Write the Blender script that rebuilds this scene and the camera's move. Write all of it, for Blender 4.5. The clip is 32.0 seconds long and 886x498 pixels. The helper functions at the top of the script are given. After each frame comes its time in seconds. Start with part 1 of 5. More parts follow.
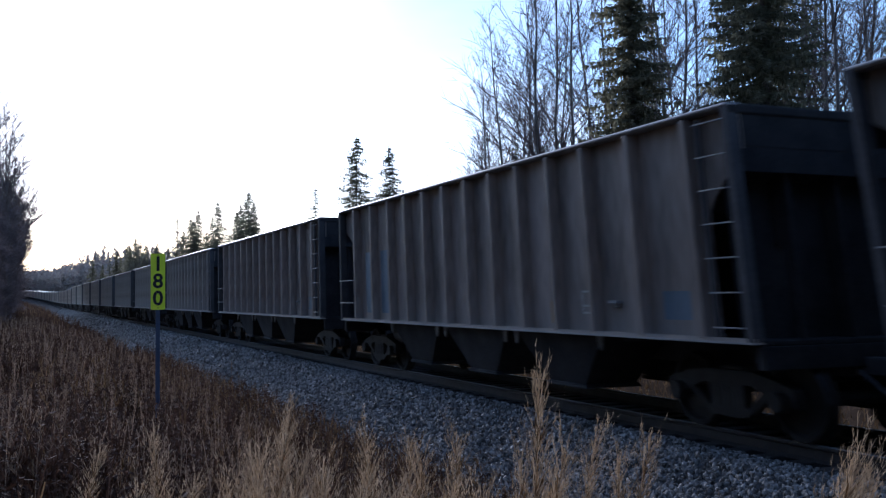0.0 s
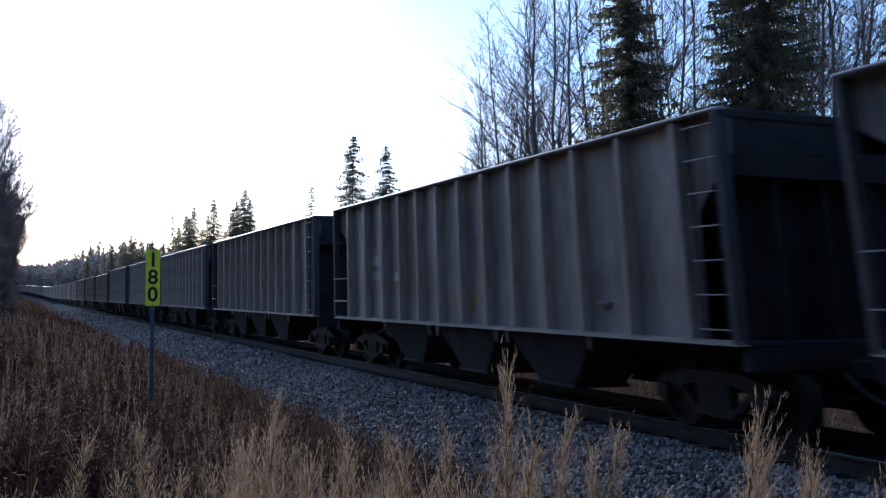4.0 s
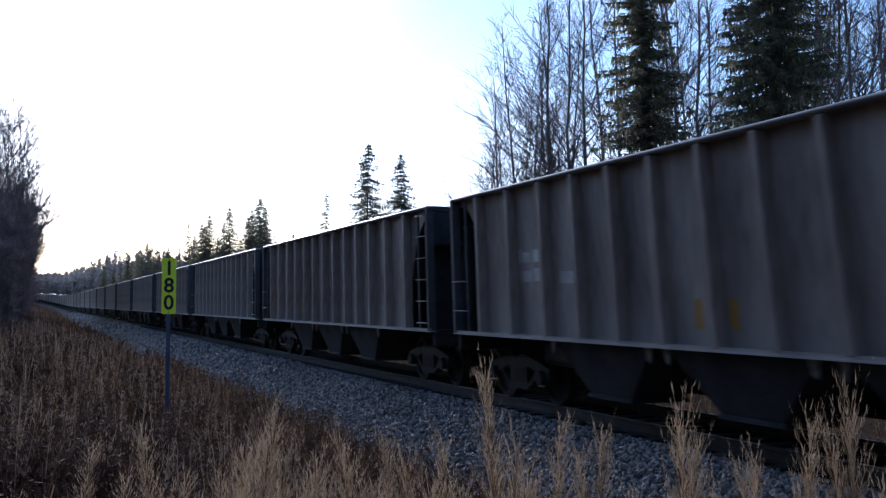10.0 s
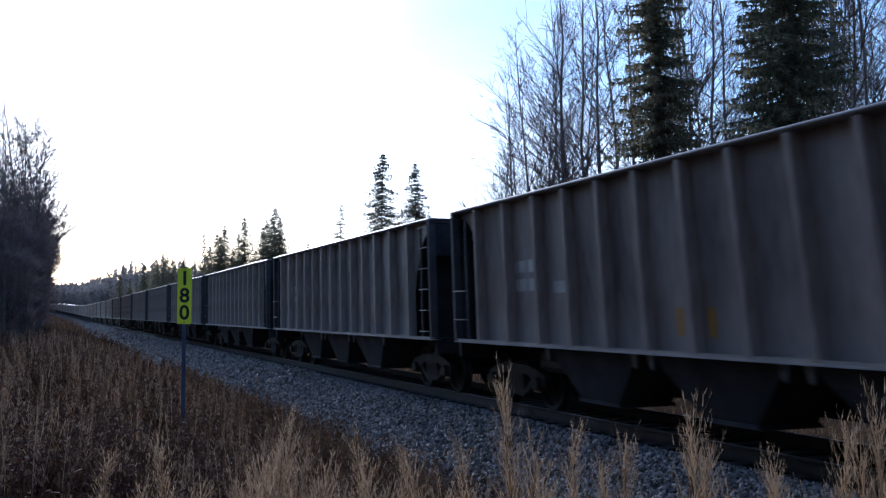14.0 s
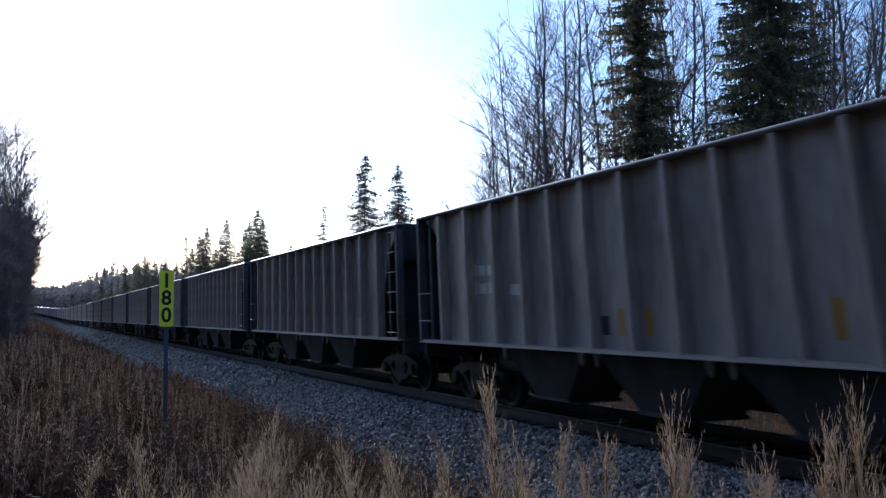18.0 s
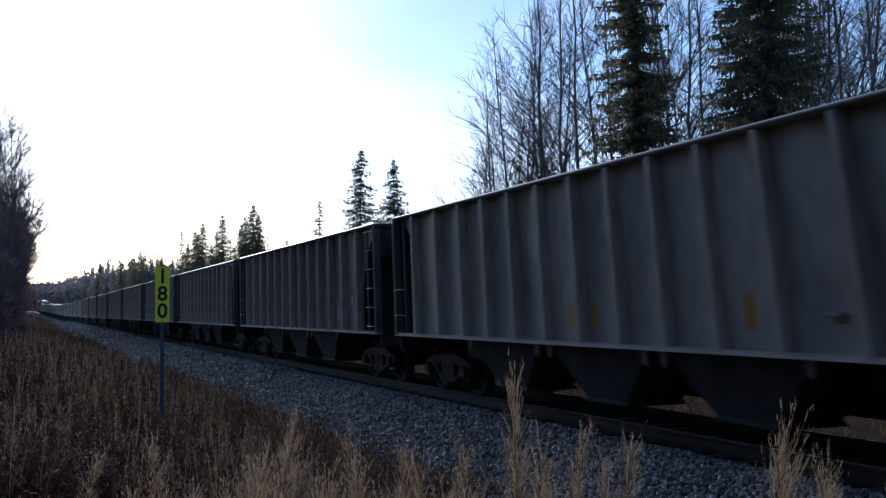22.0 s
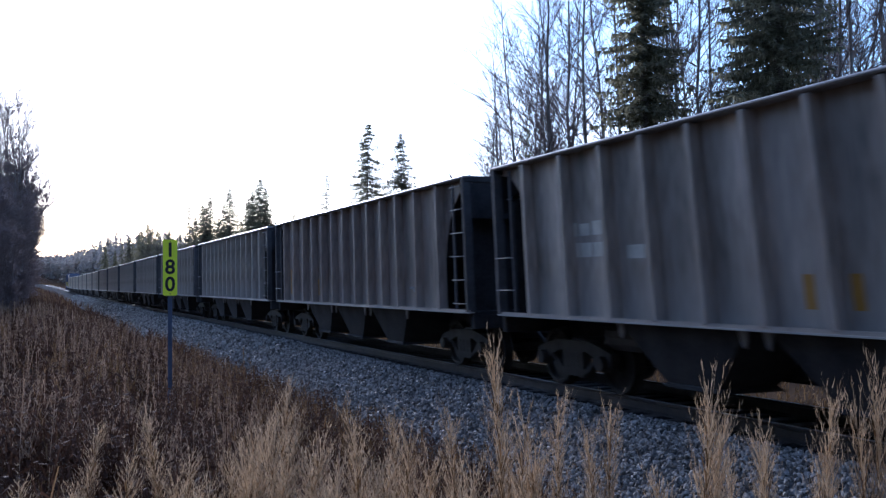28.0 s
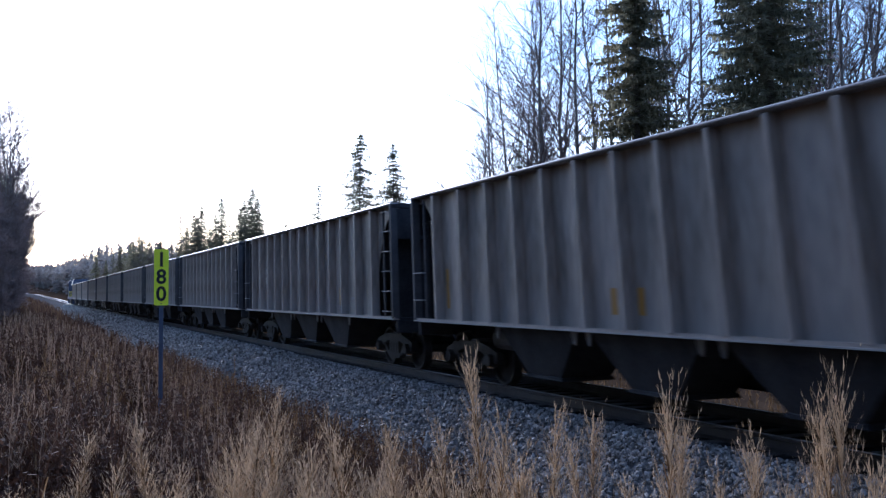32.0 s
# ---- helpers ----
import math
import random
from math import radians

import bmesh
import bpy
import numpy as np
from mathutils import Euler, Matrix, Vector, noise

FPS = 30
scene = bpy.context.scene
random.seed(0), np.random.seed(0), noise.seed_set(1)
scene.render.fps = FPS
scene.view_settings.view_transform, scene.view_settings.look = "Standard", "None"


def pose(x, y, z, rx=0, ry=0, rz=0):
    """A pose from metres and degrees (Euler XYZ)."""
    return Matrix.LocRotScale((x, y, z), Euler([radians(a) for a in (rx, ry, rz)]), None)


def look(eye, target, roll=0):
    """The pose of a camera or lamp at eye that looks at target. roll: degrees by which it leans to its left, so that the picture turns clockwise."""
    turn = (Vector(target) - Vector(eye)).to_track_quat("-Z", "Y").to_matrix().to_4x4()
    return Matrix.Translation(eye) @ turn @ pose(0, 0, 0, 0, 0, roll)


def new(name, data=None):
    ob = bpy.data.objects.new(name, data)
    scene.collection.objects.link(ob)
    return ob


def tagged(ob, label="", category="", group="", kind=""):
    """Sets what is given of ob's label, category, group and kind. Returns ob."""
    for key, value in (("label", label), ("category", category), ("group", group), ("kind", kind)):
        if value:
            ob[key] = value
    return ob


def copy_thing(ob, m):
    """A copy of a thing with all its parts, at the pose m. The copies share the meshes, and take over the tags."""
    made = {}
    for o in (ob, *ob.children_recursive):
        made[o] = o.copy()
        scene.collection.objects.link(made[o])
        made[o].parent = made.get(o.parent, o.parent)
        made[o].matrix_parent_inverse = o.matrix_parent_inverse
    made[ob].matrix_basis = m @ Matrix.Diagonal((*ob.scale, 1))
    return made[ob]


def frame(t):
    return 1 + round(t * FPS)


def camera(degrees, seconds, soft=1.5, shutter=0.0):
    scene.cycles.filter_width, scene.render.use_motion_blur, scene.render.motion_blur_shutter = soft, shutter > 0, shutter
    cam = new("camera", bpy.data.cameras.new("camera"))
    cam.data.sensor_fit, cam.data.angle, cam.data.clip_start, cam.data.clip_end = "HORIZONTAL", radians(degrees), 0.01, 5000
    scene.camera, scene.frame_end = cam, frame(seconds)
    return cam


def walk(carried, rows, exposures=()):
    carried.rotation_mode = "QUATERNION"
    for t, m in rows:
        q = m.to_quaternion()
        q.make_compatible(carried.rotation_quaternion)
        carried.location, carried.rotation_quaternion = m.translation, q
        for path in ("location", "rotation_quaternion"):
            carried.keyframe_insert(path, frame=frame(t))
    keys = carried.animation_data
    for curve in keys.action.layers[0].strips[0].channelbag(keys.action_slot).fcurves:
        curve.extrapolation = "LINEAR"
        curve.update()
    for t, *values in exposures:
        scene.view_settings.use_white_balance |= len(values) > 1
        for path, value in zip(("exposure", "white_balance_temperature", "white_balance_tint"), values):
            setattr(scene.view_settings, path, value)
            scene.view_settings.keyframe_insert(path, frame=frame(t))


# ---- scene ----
# ---------------------------------------------------------------- camera
EYE = (0.0, 0.0, 1.66)
CAM_ROWS = [
    (0, 92.763, 0.583, -22.937),
    (0.5, 92.562, 0.409, -22.869),
    (1, 92.53, 0.197, -22.916),
    (1.5, 92.559, 0.507, -22.879),
    (2, 92.59, 0.366, -22.997),
    (2.5, 92.607, 0.353, -23.098),
    (3, 92.612, 0.112, -23.107),
    (3.5, 92.635, 0.016, -23.169),
    (5.5, 92.995, -0.071, -23.28),
    (6, 92.991, -0.066, -23.295),
    (6.5, 92.985, -0.013, -23.29),
    (7, 92.978, 0.046, -23.299),
    (7.5, 92.974, 0.13, -23.011),
    (8, 93.013, 0.251, -22.775),
    (8.5, 93.081, 0.175, -22.345),
    (9, 93.174, 0.018, -22.453),
    (9.5, 93.165, 0.071, -22.471),
    (10, 93.183, -0.024, -22.358),
    (10.5, 93.219, 0.037, -22.198),
    (11, 93.404, 0.079, -21.904),
    (11.5, 93.421, 0.366, -21.837),
    (12, 93.376, 0.497, -21.611),
    (12.5, 93.329, 0.327, -21.513),
    (13, 93.411, 0.231, -21.474),
    (13.5, 93.571, 0.193, -21.525),
    (14, 93.699, 0.205, -21.506),
    (14.5, 93.83, 0.063, -21.601),
    (16.5, 93.366, 0.395, -21.754),
    (17, 93.367, 0.252, -22.002),
    (17.5, 93.416, 0.328, -22.33),
    (18, 93.779, 0.42, -22.473),
    (18.5, 94.088, 0.477, -22.516),
    (19, 94.259, 0.585, -22.599),
    (19.5, 94.459, 0.613, -22.634),
    (20, 94.44, 0.683, -22.639),
    (20.5, 94.041, 0.686, -22.683),
    (21, 93.704, 0.777, -22.665),
    (21.5, 93.518, 0.607, -22.656),
    (22, 93.467, 0.659, -22.687),
    (22.5, 93.541, 0.706, -22.682),
    (23, 93.763, 0.597, -22.675),
    (23.5, 93.666, 0.603, -22.748),
    (24, 93.348, 0.679, -22.726),
    (24.5, 93, 0.796, -22.529),
    (25, 92.839, 0.767, -22.225),
    (25.5, 92.634, 0.806, -22.098),
    (27.5, 92.017, 0.568, -22.204),
    (28, 91.979, 0.481, -22.294),
    (28.5, 92.021, 0.381, -22.336),
    (29, 92.07, 0.383, -22.335),
    (29.5, 92.204, 0.303, -22.407),
    (30, 92.309, 0.373, -22.43),
    (30.5, 92.408, 0.411, -22.478),
    (31, 92.432, 0.417, -22.569),
    (31.5, 92.458, 0.491, -22.621),
    (32, 92.577, 0.354, -22.762),
]
cam = camera(48.26, 32.0, soft=1.3, shutter=1.3)
scene.cycles.rolling_shutter_type, scene.cycles.rolling_shutter_duration = "TOP", 0.13
walk(cam, [(t, pose(*EYE, rx, ry, rz)) for t, rx, ry, rz in CAM_ROWS],
     exposures=[(0, 1.42, 5060, 20), (8, 1.4, 5060, 20), (13, 1.37, 5060, 20), (17, 1.37, 5060, 20), (19, 1.37, 5060, 19), (20.5, 0.97, 5060, 17), (24, 1.04, 5060, 17), (25.3, 1.62, 5060, 20), (28, 1.95, 5060, 22), (32, 1.99, 5060, 22)])

# ---------------------------------------------------------------- light
SUN_AZ, SUN_EL = radians(1), radians(17)
world = bpy.data.worlds.new("sky")
scene.world = world
world.use_nodes = True
wn, wl = world.node_tree.nodes, world.node_tree.links
wn.clear()
w_out = wn.new("ShaderNodeOutputWorld")
w_bg = wn.new("ShaderNodeBackground")
w_sky = wn.new("ShaderNodeTexSky")
w_sky.sky_type, w_sky.sun_disc = "NISHITA", False
w_sky.sun_elevation, w_sky.sun_rotation = SUN_EL, SUN_AZ
w_sky.air_density, w_sky.dust_density, w_sky.ozone_density = 1.25, 0.5, 3.0
w_co = wn.new("ShaderNodeTexCoord")
w_map = wn.new("ShaderNodeMapping")
w_map.inputs["Scale"].default_value = (1.2, 1.2, 3.5)
w_noise = wn.new("ShaderNodeTexNoise")
w_noise.inputs["Scale"].default_value, w_noise.inputs["Detail"].default_value = 1.6, 6
w_ramp = wn.new("ShaderNodeValToRGB")
w_ramp.color_ramp.elements[0].position, w_ramp.color_ramp.elements[1].position = 0.42, 0.62
w_mix = wn.new("ShaderNodeMix")
w_mix.data_type = "RGBA"
wl.new(w_co.outputs["Generated"], w_map.inputs["Vector"])
wl.new(w_map.outputs["Vector"], w_noise.inputs["Vector"])
wl.new(w_noise.outputs["Fac"], w_ramp.inputs["Fac"])
w_mul = wn.new("ShaderNodeMath")
w_mul.operation = "MULTIPLY"
w_mul.inputs[1].default_value = 0.3
wl.new(w_ramp.outputs["Color"], w_mul.inputs[0])
wl.new(w_mul.outputs[0], w_mix.inputs["Factor"])
wl.new(w_sky.outputs["Color"], w_mix.inputs["A"])
w_grey = wn.new("ShaderNodeRGBToBW")
w_lift = wn.new("ShaderNodeMath")
w_lift.operation = "MULTIPLY"
w_lift.inputs[1].default_value = 1.5
wl.new(w_sky.outputs["Color"], w_grey.inputs["Color"])
wl.new(w_grey.outputs["Val"], w_lift.inputs[0])
wl.new(w_lift.outputs[0], w_mix.inputs["B"])
wl.new(w_mix.outputs["Result"], w_bg.inputs["Color"])
w_bg.inputs["Strength"].default_value = 0.075
wl.new(w_bg.outputs["Background"], w_out.inputs["Surface"])

sun = new("sun", bpy.data.lights.new("sun", "SUN"))
sun.data.energy, sun.data.angle, sun.data.color = 1.6, radians(9), (1.0, 0.93, 0.82)
sun.matrix_basis = look((0, 0, 0), (-math.sin(SUN_AZ) * math.cos(SUN_EL), -math.cos(SUN_AZ) * math.cos(SUN_EL), -math.sin(SUN_EL)))


# ---------------------------------------------------------------- materials
def material(name, low, high, rough=0.8, metal=0.0, scale=6.0, fine=60.0, bump=0.25, stretch=(1, 1, 1), jitter=0.0, island=0.0, coords="Object", detail=5.0, glow=0.0, dust=None, gloss=0.5, span=(0.45, 1.0)):
    """Two colours mixed by a coarse and a fine noise, with relief; jitter varies it from object to object, island from piece to piece."""
    m = bpy.data.materials.new(name)
    m.use_nodes = True
    n, l = m.node_tree.nodes, m.node_tree.links
    bsdf = n["Principled BSDF"]
    co = n.new("ShaderNodeTexCoord")
    mp = n.new("ShaderNodeMapping")
    mp.inputs["Scale"].default_value = stretch
    l.new(co.outputs[coords], mp.inputs["Vector"])
    a, b = n.new("ShaderNodeTexNoise"), n.new("ShaderNodeTexNoise")
    a.inputs["Scale"].default_value, a.inputs["Detail"].default_value = scale, detail
    b.inputs["Scale"].default_value, b.inputs["Detail"].default_value = fine, 3
    l.new(mp.outputs["Vector"], a.inputs["Vector"])
    l.new(mp.outputs["Vector"], b.inputs["Vector"])
    add = n.new("ShaderNodeMath")
    add.operation = "MULTIPLY_ADD"
    l.new(b.outputs["Fac"], add.inputs[0])
    add.inputs[1].default_value = 0.45
    l.new(a.outputs["Fac"], add.inputs[2])
    rg = n.new("ShaderNodeMapRange")
    rg.inputs["From Min"].default_value, rg.inputs["From Max"].default_value = span
    l.new(add.outputs[0], rg.inputs["Value"])
    mx = n.new("ShaderNodeMix")
    mx.data_type = "RGBA"
    mx.inputs["A"].default_value, mx.inputs["B"].default_value = (*low, 1), (*high, 1)
    l.new(rg.outputs["Result"], mx.inputs["Factor"])
    out = mx.outputs["Result"]
    for amount, node, socket in ((jitter, "ShaderNodeObjectInfo", "Random"), (island, "ShaderNodeNewGeometry", "Random Per Island")):
        if amount:
            src = n.new(node)
            r2 = n.new("ShaderNodeMapRange")
            r2.inputs["To Min"].default_value, r2.inputs["To Max"].default_value = 1 - amount, 1 + amount
            l.new(src.outputs[socket], r2.inputs["Value"])
            hs = n.new("ShaderNodeHueSaturation")
            l.new(r2.outputs["Result"], hs.inputs["Value"])
            l.new(out, hs.inputs["Color"])
            out = hs.outputs["Color"]
    l.new(out, bsdf.inputs["Base Color"])
    bsdf.inputs["Specular IOR Level"].default_value = gloss
    if dust:
        # splashed dust up to a ragged line over the sill
        sep = n.new("ShaderNodeSeparateXYZ")
        l.new(co.outputs["Object"], sep.inputs["Vector"])
        dn = n.new("ShaderNodeMath")
        dn.operation = "MULTIPLY_ADD"
        dn.inputs[1].default_value = 0.9
        l.new(a.outputs["Fac"], dn.inputs[0])
        l.new(sep.outputs["Z"], dn.inputs[2])
        dr = n.new("ShaderNodeMapRange")
        dr.inputs["From Min"].default_value, dr.inputs["From Max"].default_value = 1.55, 2.3
        dr.inputs["To Min"].default_value, dr.inputs["To Max"].default_value = 0.6, 0.0
        l.new(dn.outputs[0], dr.inputs["Value"])
        dm = n.new("ShaderNodeMix")
        dm.data_type = "RGBA"
        dm.inputs["B"].default_value = (*dust, 1)
        l.new(dr.outputs["Result"], dm.inputs["Factor"])
        l.new(out, dm.inputs["A"])
        out = dm.outputs["Result"]
        l.new(out, bsdf.inputs["Base Color"])
    if glow:
        # thin leaves and blades let light through
        tl = n.new("ShaderNodeBsdfTranslucent")
        l.new(out, tl.inputs["Color"])
        ms = n.new("ShaderNodeMixShader")
        ms.inputs["Fac"].default_value = glow
        l.new(bsdf.outputs["BSDF"], ms.inputs[1])
        l.new(tl.outputs["BSDF"], ms.inputs[2])
        l.new(ms.outputs["Shader"], n["Material Output"].inputs["Surface"])
    bsdf.inputs["Roughness"].default_value, bsdf.inputs["Metallic"].default_value = rough, metal
    if bump:
        bp = n.new("ShaderNodeBump")
        bp.inputs["Strength"].default_value, bp.inputs["Distance"].default_value = bump, 0.02
        l.new(add.outputs[0], bp.inputs["Height"])
        l.new(bp.outputs["Normal"], bsdf.inputs["Normal"])
    return m


M_STEEL = material("weathered_grey_steel", (0.108, 0.088, 0.071), (0.52, 0.428, 0.345), 0.55, 0.0, 1.1, 11, 0.15, (1, 1, 0.22), jitter=0.07, dust=(0.40, 0.36, 0.32), gloss=0.25, span=(0.48, 0.98))
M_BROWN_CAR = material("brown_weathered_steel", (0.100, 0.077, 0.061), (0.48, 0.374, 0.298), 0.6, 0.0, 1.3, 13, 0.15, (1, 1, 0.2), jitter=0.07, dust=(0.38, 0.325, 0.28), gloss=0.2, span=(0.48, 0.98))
M_STEEL_DARK = material("sooty_steel", (0.042, 0.041, 0.043), (0.100, 0.095, 0.093), 0.75, 0.0, 2.0, 20, 0.15, jitter=0.2, gloss=0.15)
# coal-dusted steel, darkened further for the shade of car ends and underside
M_COAL_SHADE = material("coal_black_shaded_steel", (0.018, 0.018, 0.020), (0.052, 0.050, 0.050), 0.8, 0.0, 2.0, 20, 0.15, jitter=0.2, gloss=0.12)
M_CHORD = material("grey_top_steel", (0.17, 0.16, 0.15), (0.30, 0.28, 0.26), 0.5, 0.0, 2.0, 25, 0.1)
M_LIP = material("pale_sill_edge", (0.24, 0.23, 0.22), (0.40, 0.385, 0.365), 0.6, 0.0, 2.0, 25, 0.05)
M_DUSTY = material("dusty_sill_steel", (0.07, 0.067, 0.063), (0.20, 0.19, 0.175), 0.7, 0.0, 1.2, 18, 0.1, jitter=0.2)
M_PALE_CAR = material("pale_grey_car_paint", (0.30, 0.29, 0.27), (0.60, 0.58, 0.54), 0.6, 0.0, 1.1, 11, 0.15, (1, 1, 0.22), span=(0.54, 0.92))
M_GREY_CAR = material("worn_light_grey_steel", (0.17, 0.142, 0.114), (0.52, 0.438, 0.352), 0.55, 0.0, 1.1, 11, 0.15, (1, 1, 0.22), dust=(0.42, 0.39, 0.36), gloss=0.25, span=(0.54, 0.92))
M_WHEEL = material("worn_wheel_steel", (0.020, 0.018, 0.016), (0.046, 0.041, 0.037), 0.7, 0.1, 5, 40, 0.1, gloss=0.2)
M_RUNG = material("bright_worn_rung", (0.2, 0.2, 0.2), (0.32, 0.32, 0.32), 0.5, 0.3, 8, 60, 0.05)
M_RAIL_SIDE = material("rusty_rail", (0.022, 0.017, 0.015), (0.05, 0.038, 0.032), 0.7, 0.1, 4, 50, 0.15)
M_RAIL_TOP = material("polished_rail_head", (0.14, 0.135, 0.13), (0.22, 0.215, 0.21), 0.6, 0.3, 4, 50, 0.0)
M_TIE = material("creosoted_tie", (0.018, 0.014, 0.012), (0.05, 0.042, 0.036), 0.85, 0.0, 6, 50, 0.4, (1, 6, 6), jitter=0.3)
M_STONE = material("blue_grey_ballast", (0.10, 0.094, 0.085), (0.38, 0.36, 0.325), 0.7, 0.0, 20, 90, 0.4, island=0.75, gloss=0.06)
M_BED = material("packed_ballast", (0.042, 0.039, 0.036), (0.17, 0.162, 0.15), 0.95, 0.0, 14, 45, 1.0, gloss=0.0)
M_GAUGE_SHADE = material("shade_black_ballast", (0.010, 0.010, 0.010), (0.040, 0.038, 0.036), 0.9, 0.0, 14, 45, 1.0, gloss=0.0)
M_SOIL = material("dead_grass_floor", (0.030, 0.020, 0.014), (0.095, 0.064, 0.040), 0.9, 0.0, 0.35, 9, 0.8, coords="Object", gloss=0.0)
M_STRAW = material("dry_tan_grass", (0.098, 0.059, 0.029), (0.245, 0.158, 0.080), 0.85, 0.0, 0.8, 20, 0.0, island=0.4, glow=0.25, gloss=0.02)
M_PLUME = material("feathery_reed_grass", (0.31, 0.222, 0.13), (0.56, 0.425, 0.275), 0.7, 0.0, 3.0, 30, 0.0, island=0.3, glow=0.25, gloss=0.02)
M_BRUSH = material("dark_dead_brush", (0.11, 0.088, 0.088), (0.23, 0.185, 0.175), 0.85, 0.0, 1.0, 12, 0.0, island=0.4, glow=0.4, gloss=0.02)
M_RUST = material("rusty_brown_weeds", (0.026, 0.014, 0.010), (0.135, 0.078, 0.052), 0.8, 0.0, 1.3, 9, 0.0, island=0.3, glow=0.2, gloss=0.02)
M_SEED = material("pale_seed_heads", (0.15, 0.098, 0.062), (0.36, 0.262, 0.18), 0.9, 0.0, 1.5, 20, 0.0, island=0.3, glow=0.3, gloss=0.02)
M_MOSS = material("green_moss", (0.05, 0.06, 0.015), (0.11, 0.12, 0.03), 0.9, 0.0, 2, 20, 0.3)
M_NEEDLE = material("spruce_needles", (0.085, 0.085, 0.055), (0.23, 0.21, 0.135), 0.75, 0.0, 1.2, 9, 0.0, island=0.4, jitter=0.25, glow=0.42, gloss=0.1)
M_SPRUCE_BARK = material("spruce_bark", (0.05, 0.037, 0.028), (0.11, 0.085, 0.065), 0.9, 0.0, 6, 40, 0.5)
M_BIRCH = material("birch_bark", (0.05, 0.040, 0.034), (0.17, 0.145, 0.125), 0.8, 0.0, 3, 25, 0.2, (1, 1, 0.6))
M_TWIG = material("birch_twigs", (0.06, 0.043, 0.036), (0.135, 0.095, 0.078), 0.8, 0.0, 2, 30, 0.0, jitter=0.2)
M_LEAF = material("withered_leaves", (0.10, 0.07, 0.035), (0.20, 0.14, 0.07), 0.8, 0.0, 2, 30, 0.0, island=0.3, glow=0.4, gloss=0.1)
# paled beyond bare twigs: the haze of distance is put into this colour
M_FAR = material("haze_pale_wood", (0.20, 0.19, 0.18), (0.36, 0.335, 0.31), 0.9, 0.0, 0.1, 2.0, 0.0, island=0.2, glow=0.35, gloss=0.1)
M_SIGN = material("fluorescent_yellow_green", (0.86, 0.96, 0.02), (0.92, 0.99, 0.03), 0.6, 0.0, 10, 80, 0.02)
M_BLACK = material("black_lettering", (0.008, 0.008, 0.008), (0.015, 0.015, 0.015), 0.5, 0.0, 10, 80, 0.0)
M_POST = material("painted_blue_post", (0.05, 0.065, 0.11), (0.085, 0.105, 0.15), 0.5, 0.2, 8, 60, 0.05)
M_ORANGE = material("faded_orange_reflector", (0.36, 0.17, 0.02), (0.50, 0.26, 0.04), 0.5, 0.0, 6, 60, 0.0)
M_WHITE = material("faded_white_paint", (0.42, 0.385, 0.32), (0.72, 0.665, 0.56), 0.7, 0.0, 5, 40, 0.0)
M_GRAF = material("faded_spray_paint", (0.20, 0.24, 0.27), (0.36, 0.40, 0.42), 0.6, 0.0, 3, 30, 0.0)
M_GRAF_PALE = material("pale_spray_paint", (0.34, 0.32, 0.33), (0.50, 0.46, 0.46), 0.6, 0.0, 3, 30, 0.0)
M_BLUE_PATCH = material("blue_grey_repaint", (0.12, 0.15, 0.18), (0.20, 0.24, 0.28), 0.6, 0.0, 2, 20, 0.05)
M_LOCO_BLUE = material("dark_blue_paint", (0.012, 0.022, 0.06), (0.025, 0.04, 0.09), 0.4, 0.0, 2, 30, 0.03)
M_LOCO_YELLOW = material("yellow_paint", (0.55, 0.42, 0.03), (0.65, 0.52, 0.06), 0.4, 0.0, 2, 30, 0.03)
M_GLASS = material("cab_glass", (0.01, 0.012, 0.015), (0.02, 0.022, 0.025), 0.08, 0.0, 2, 30, 0.0)


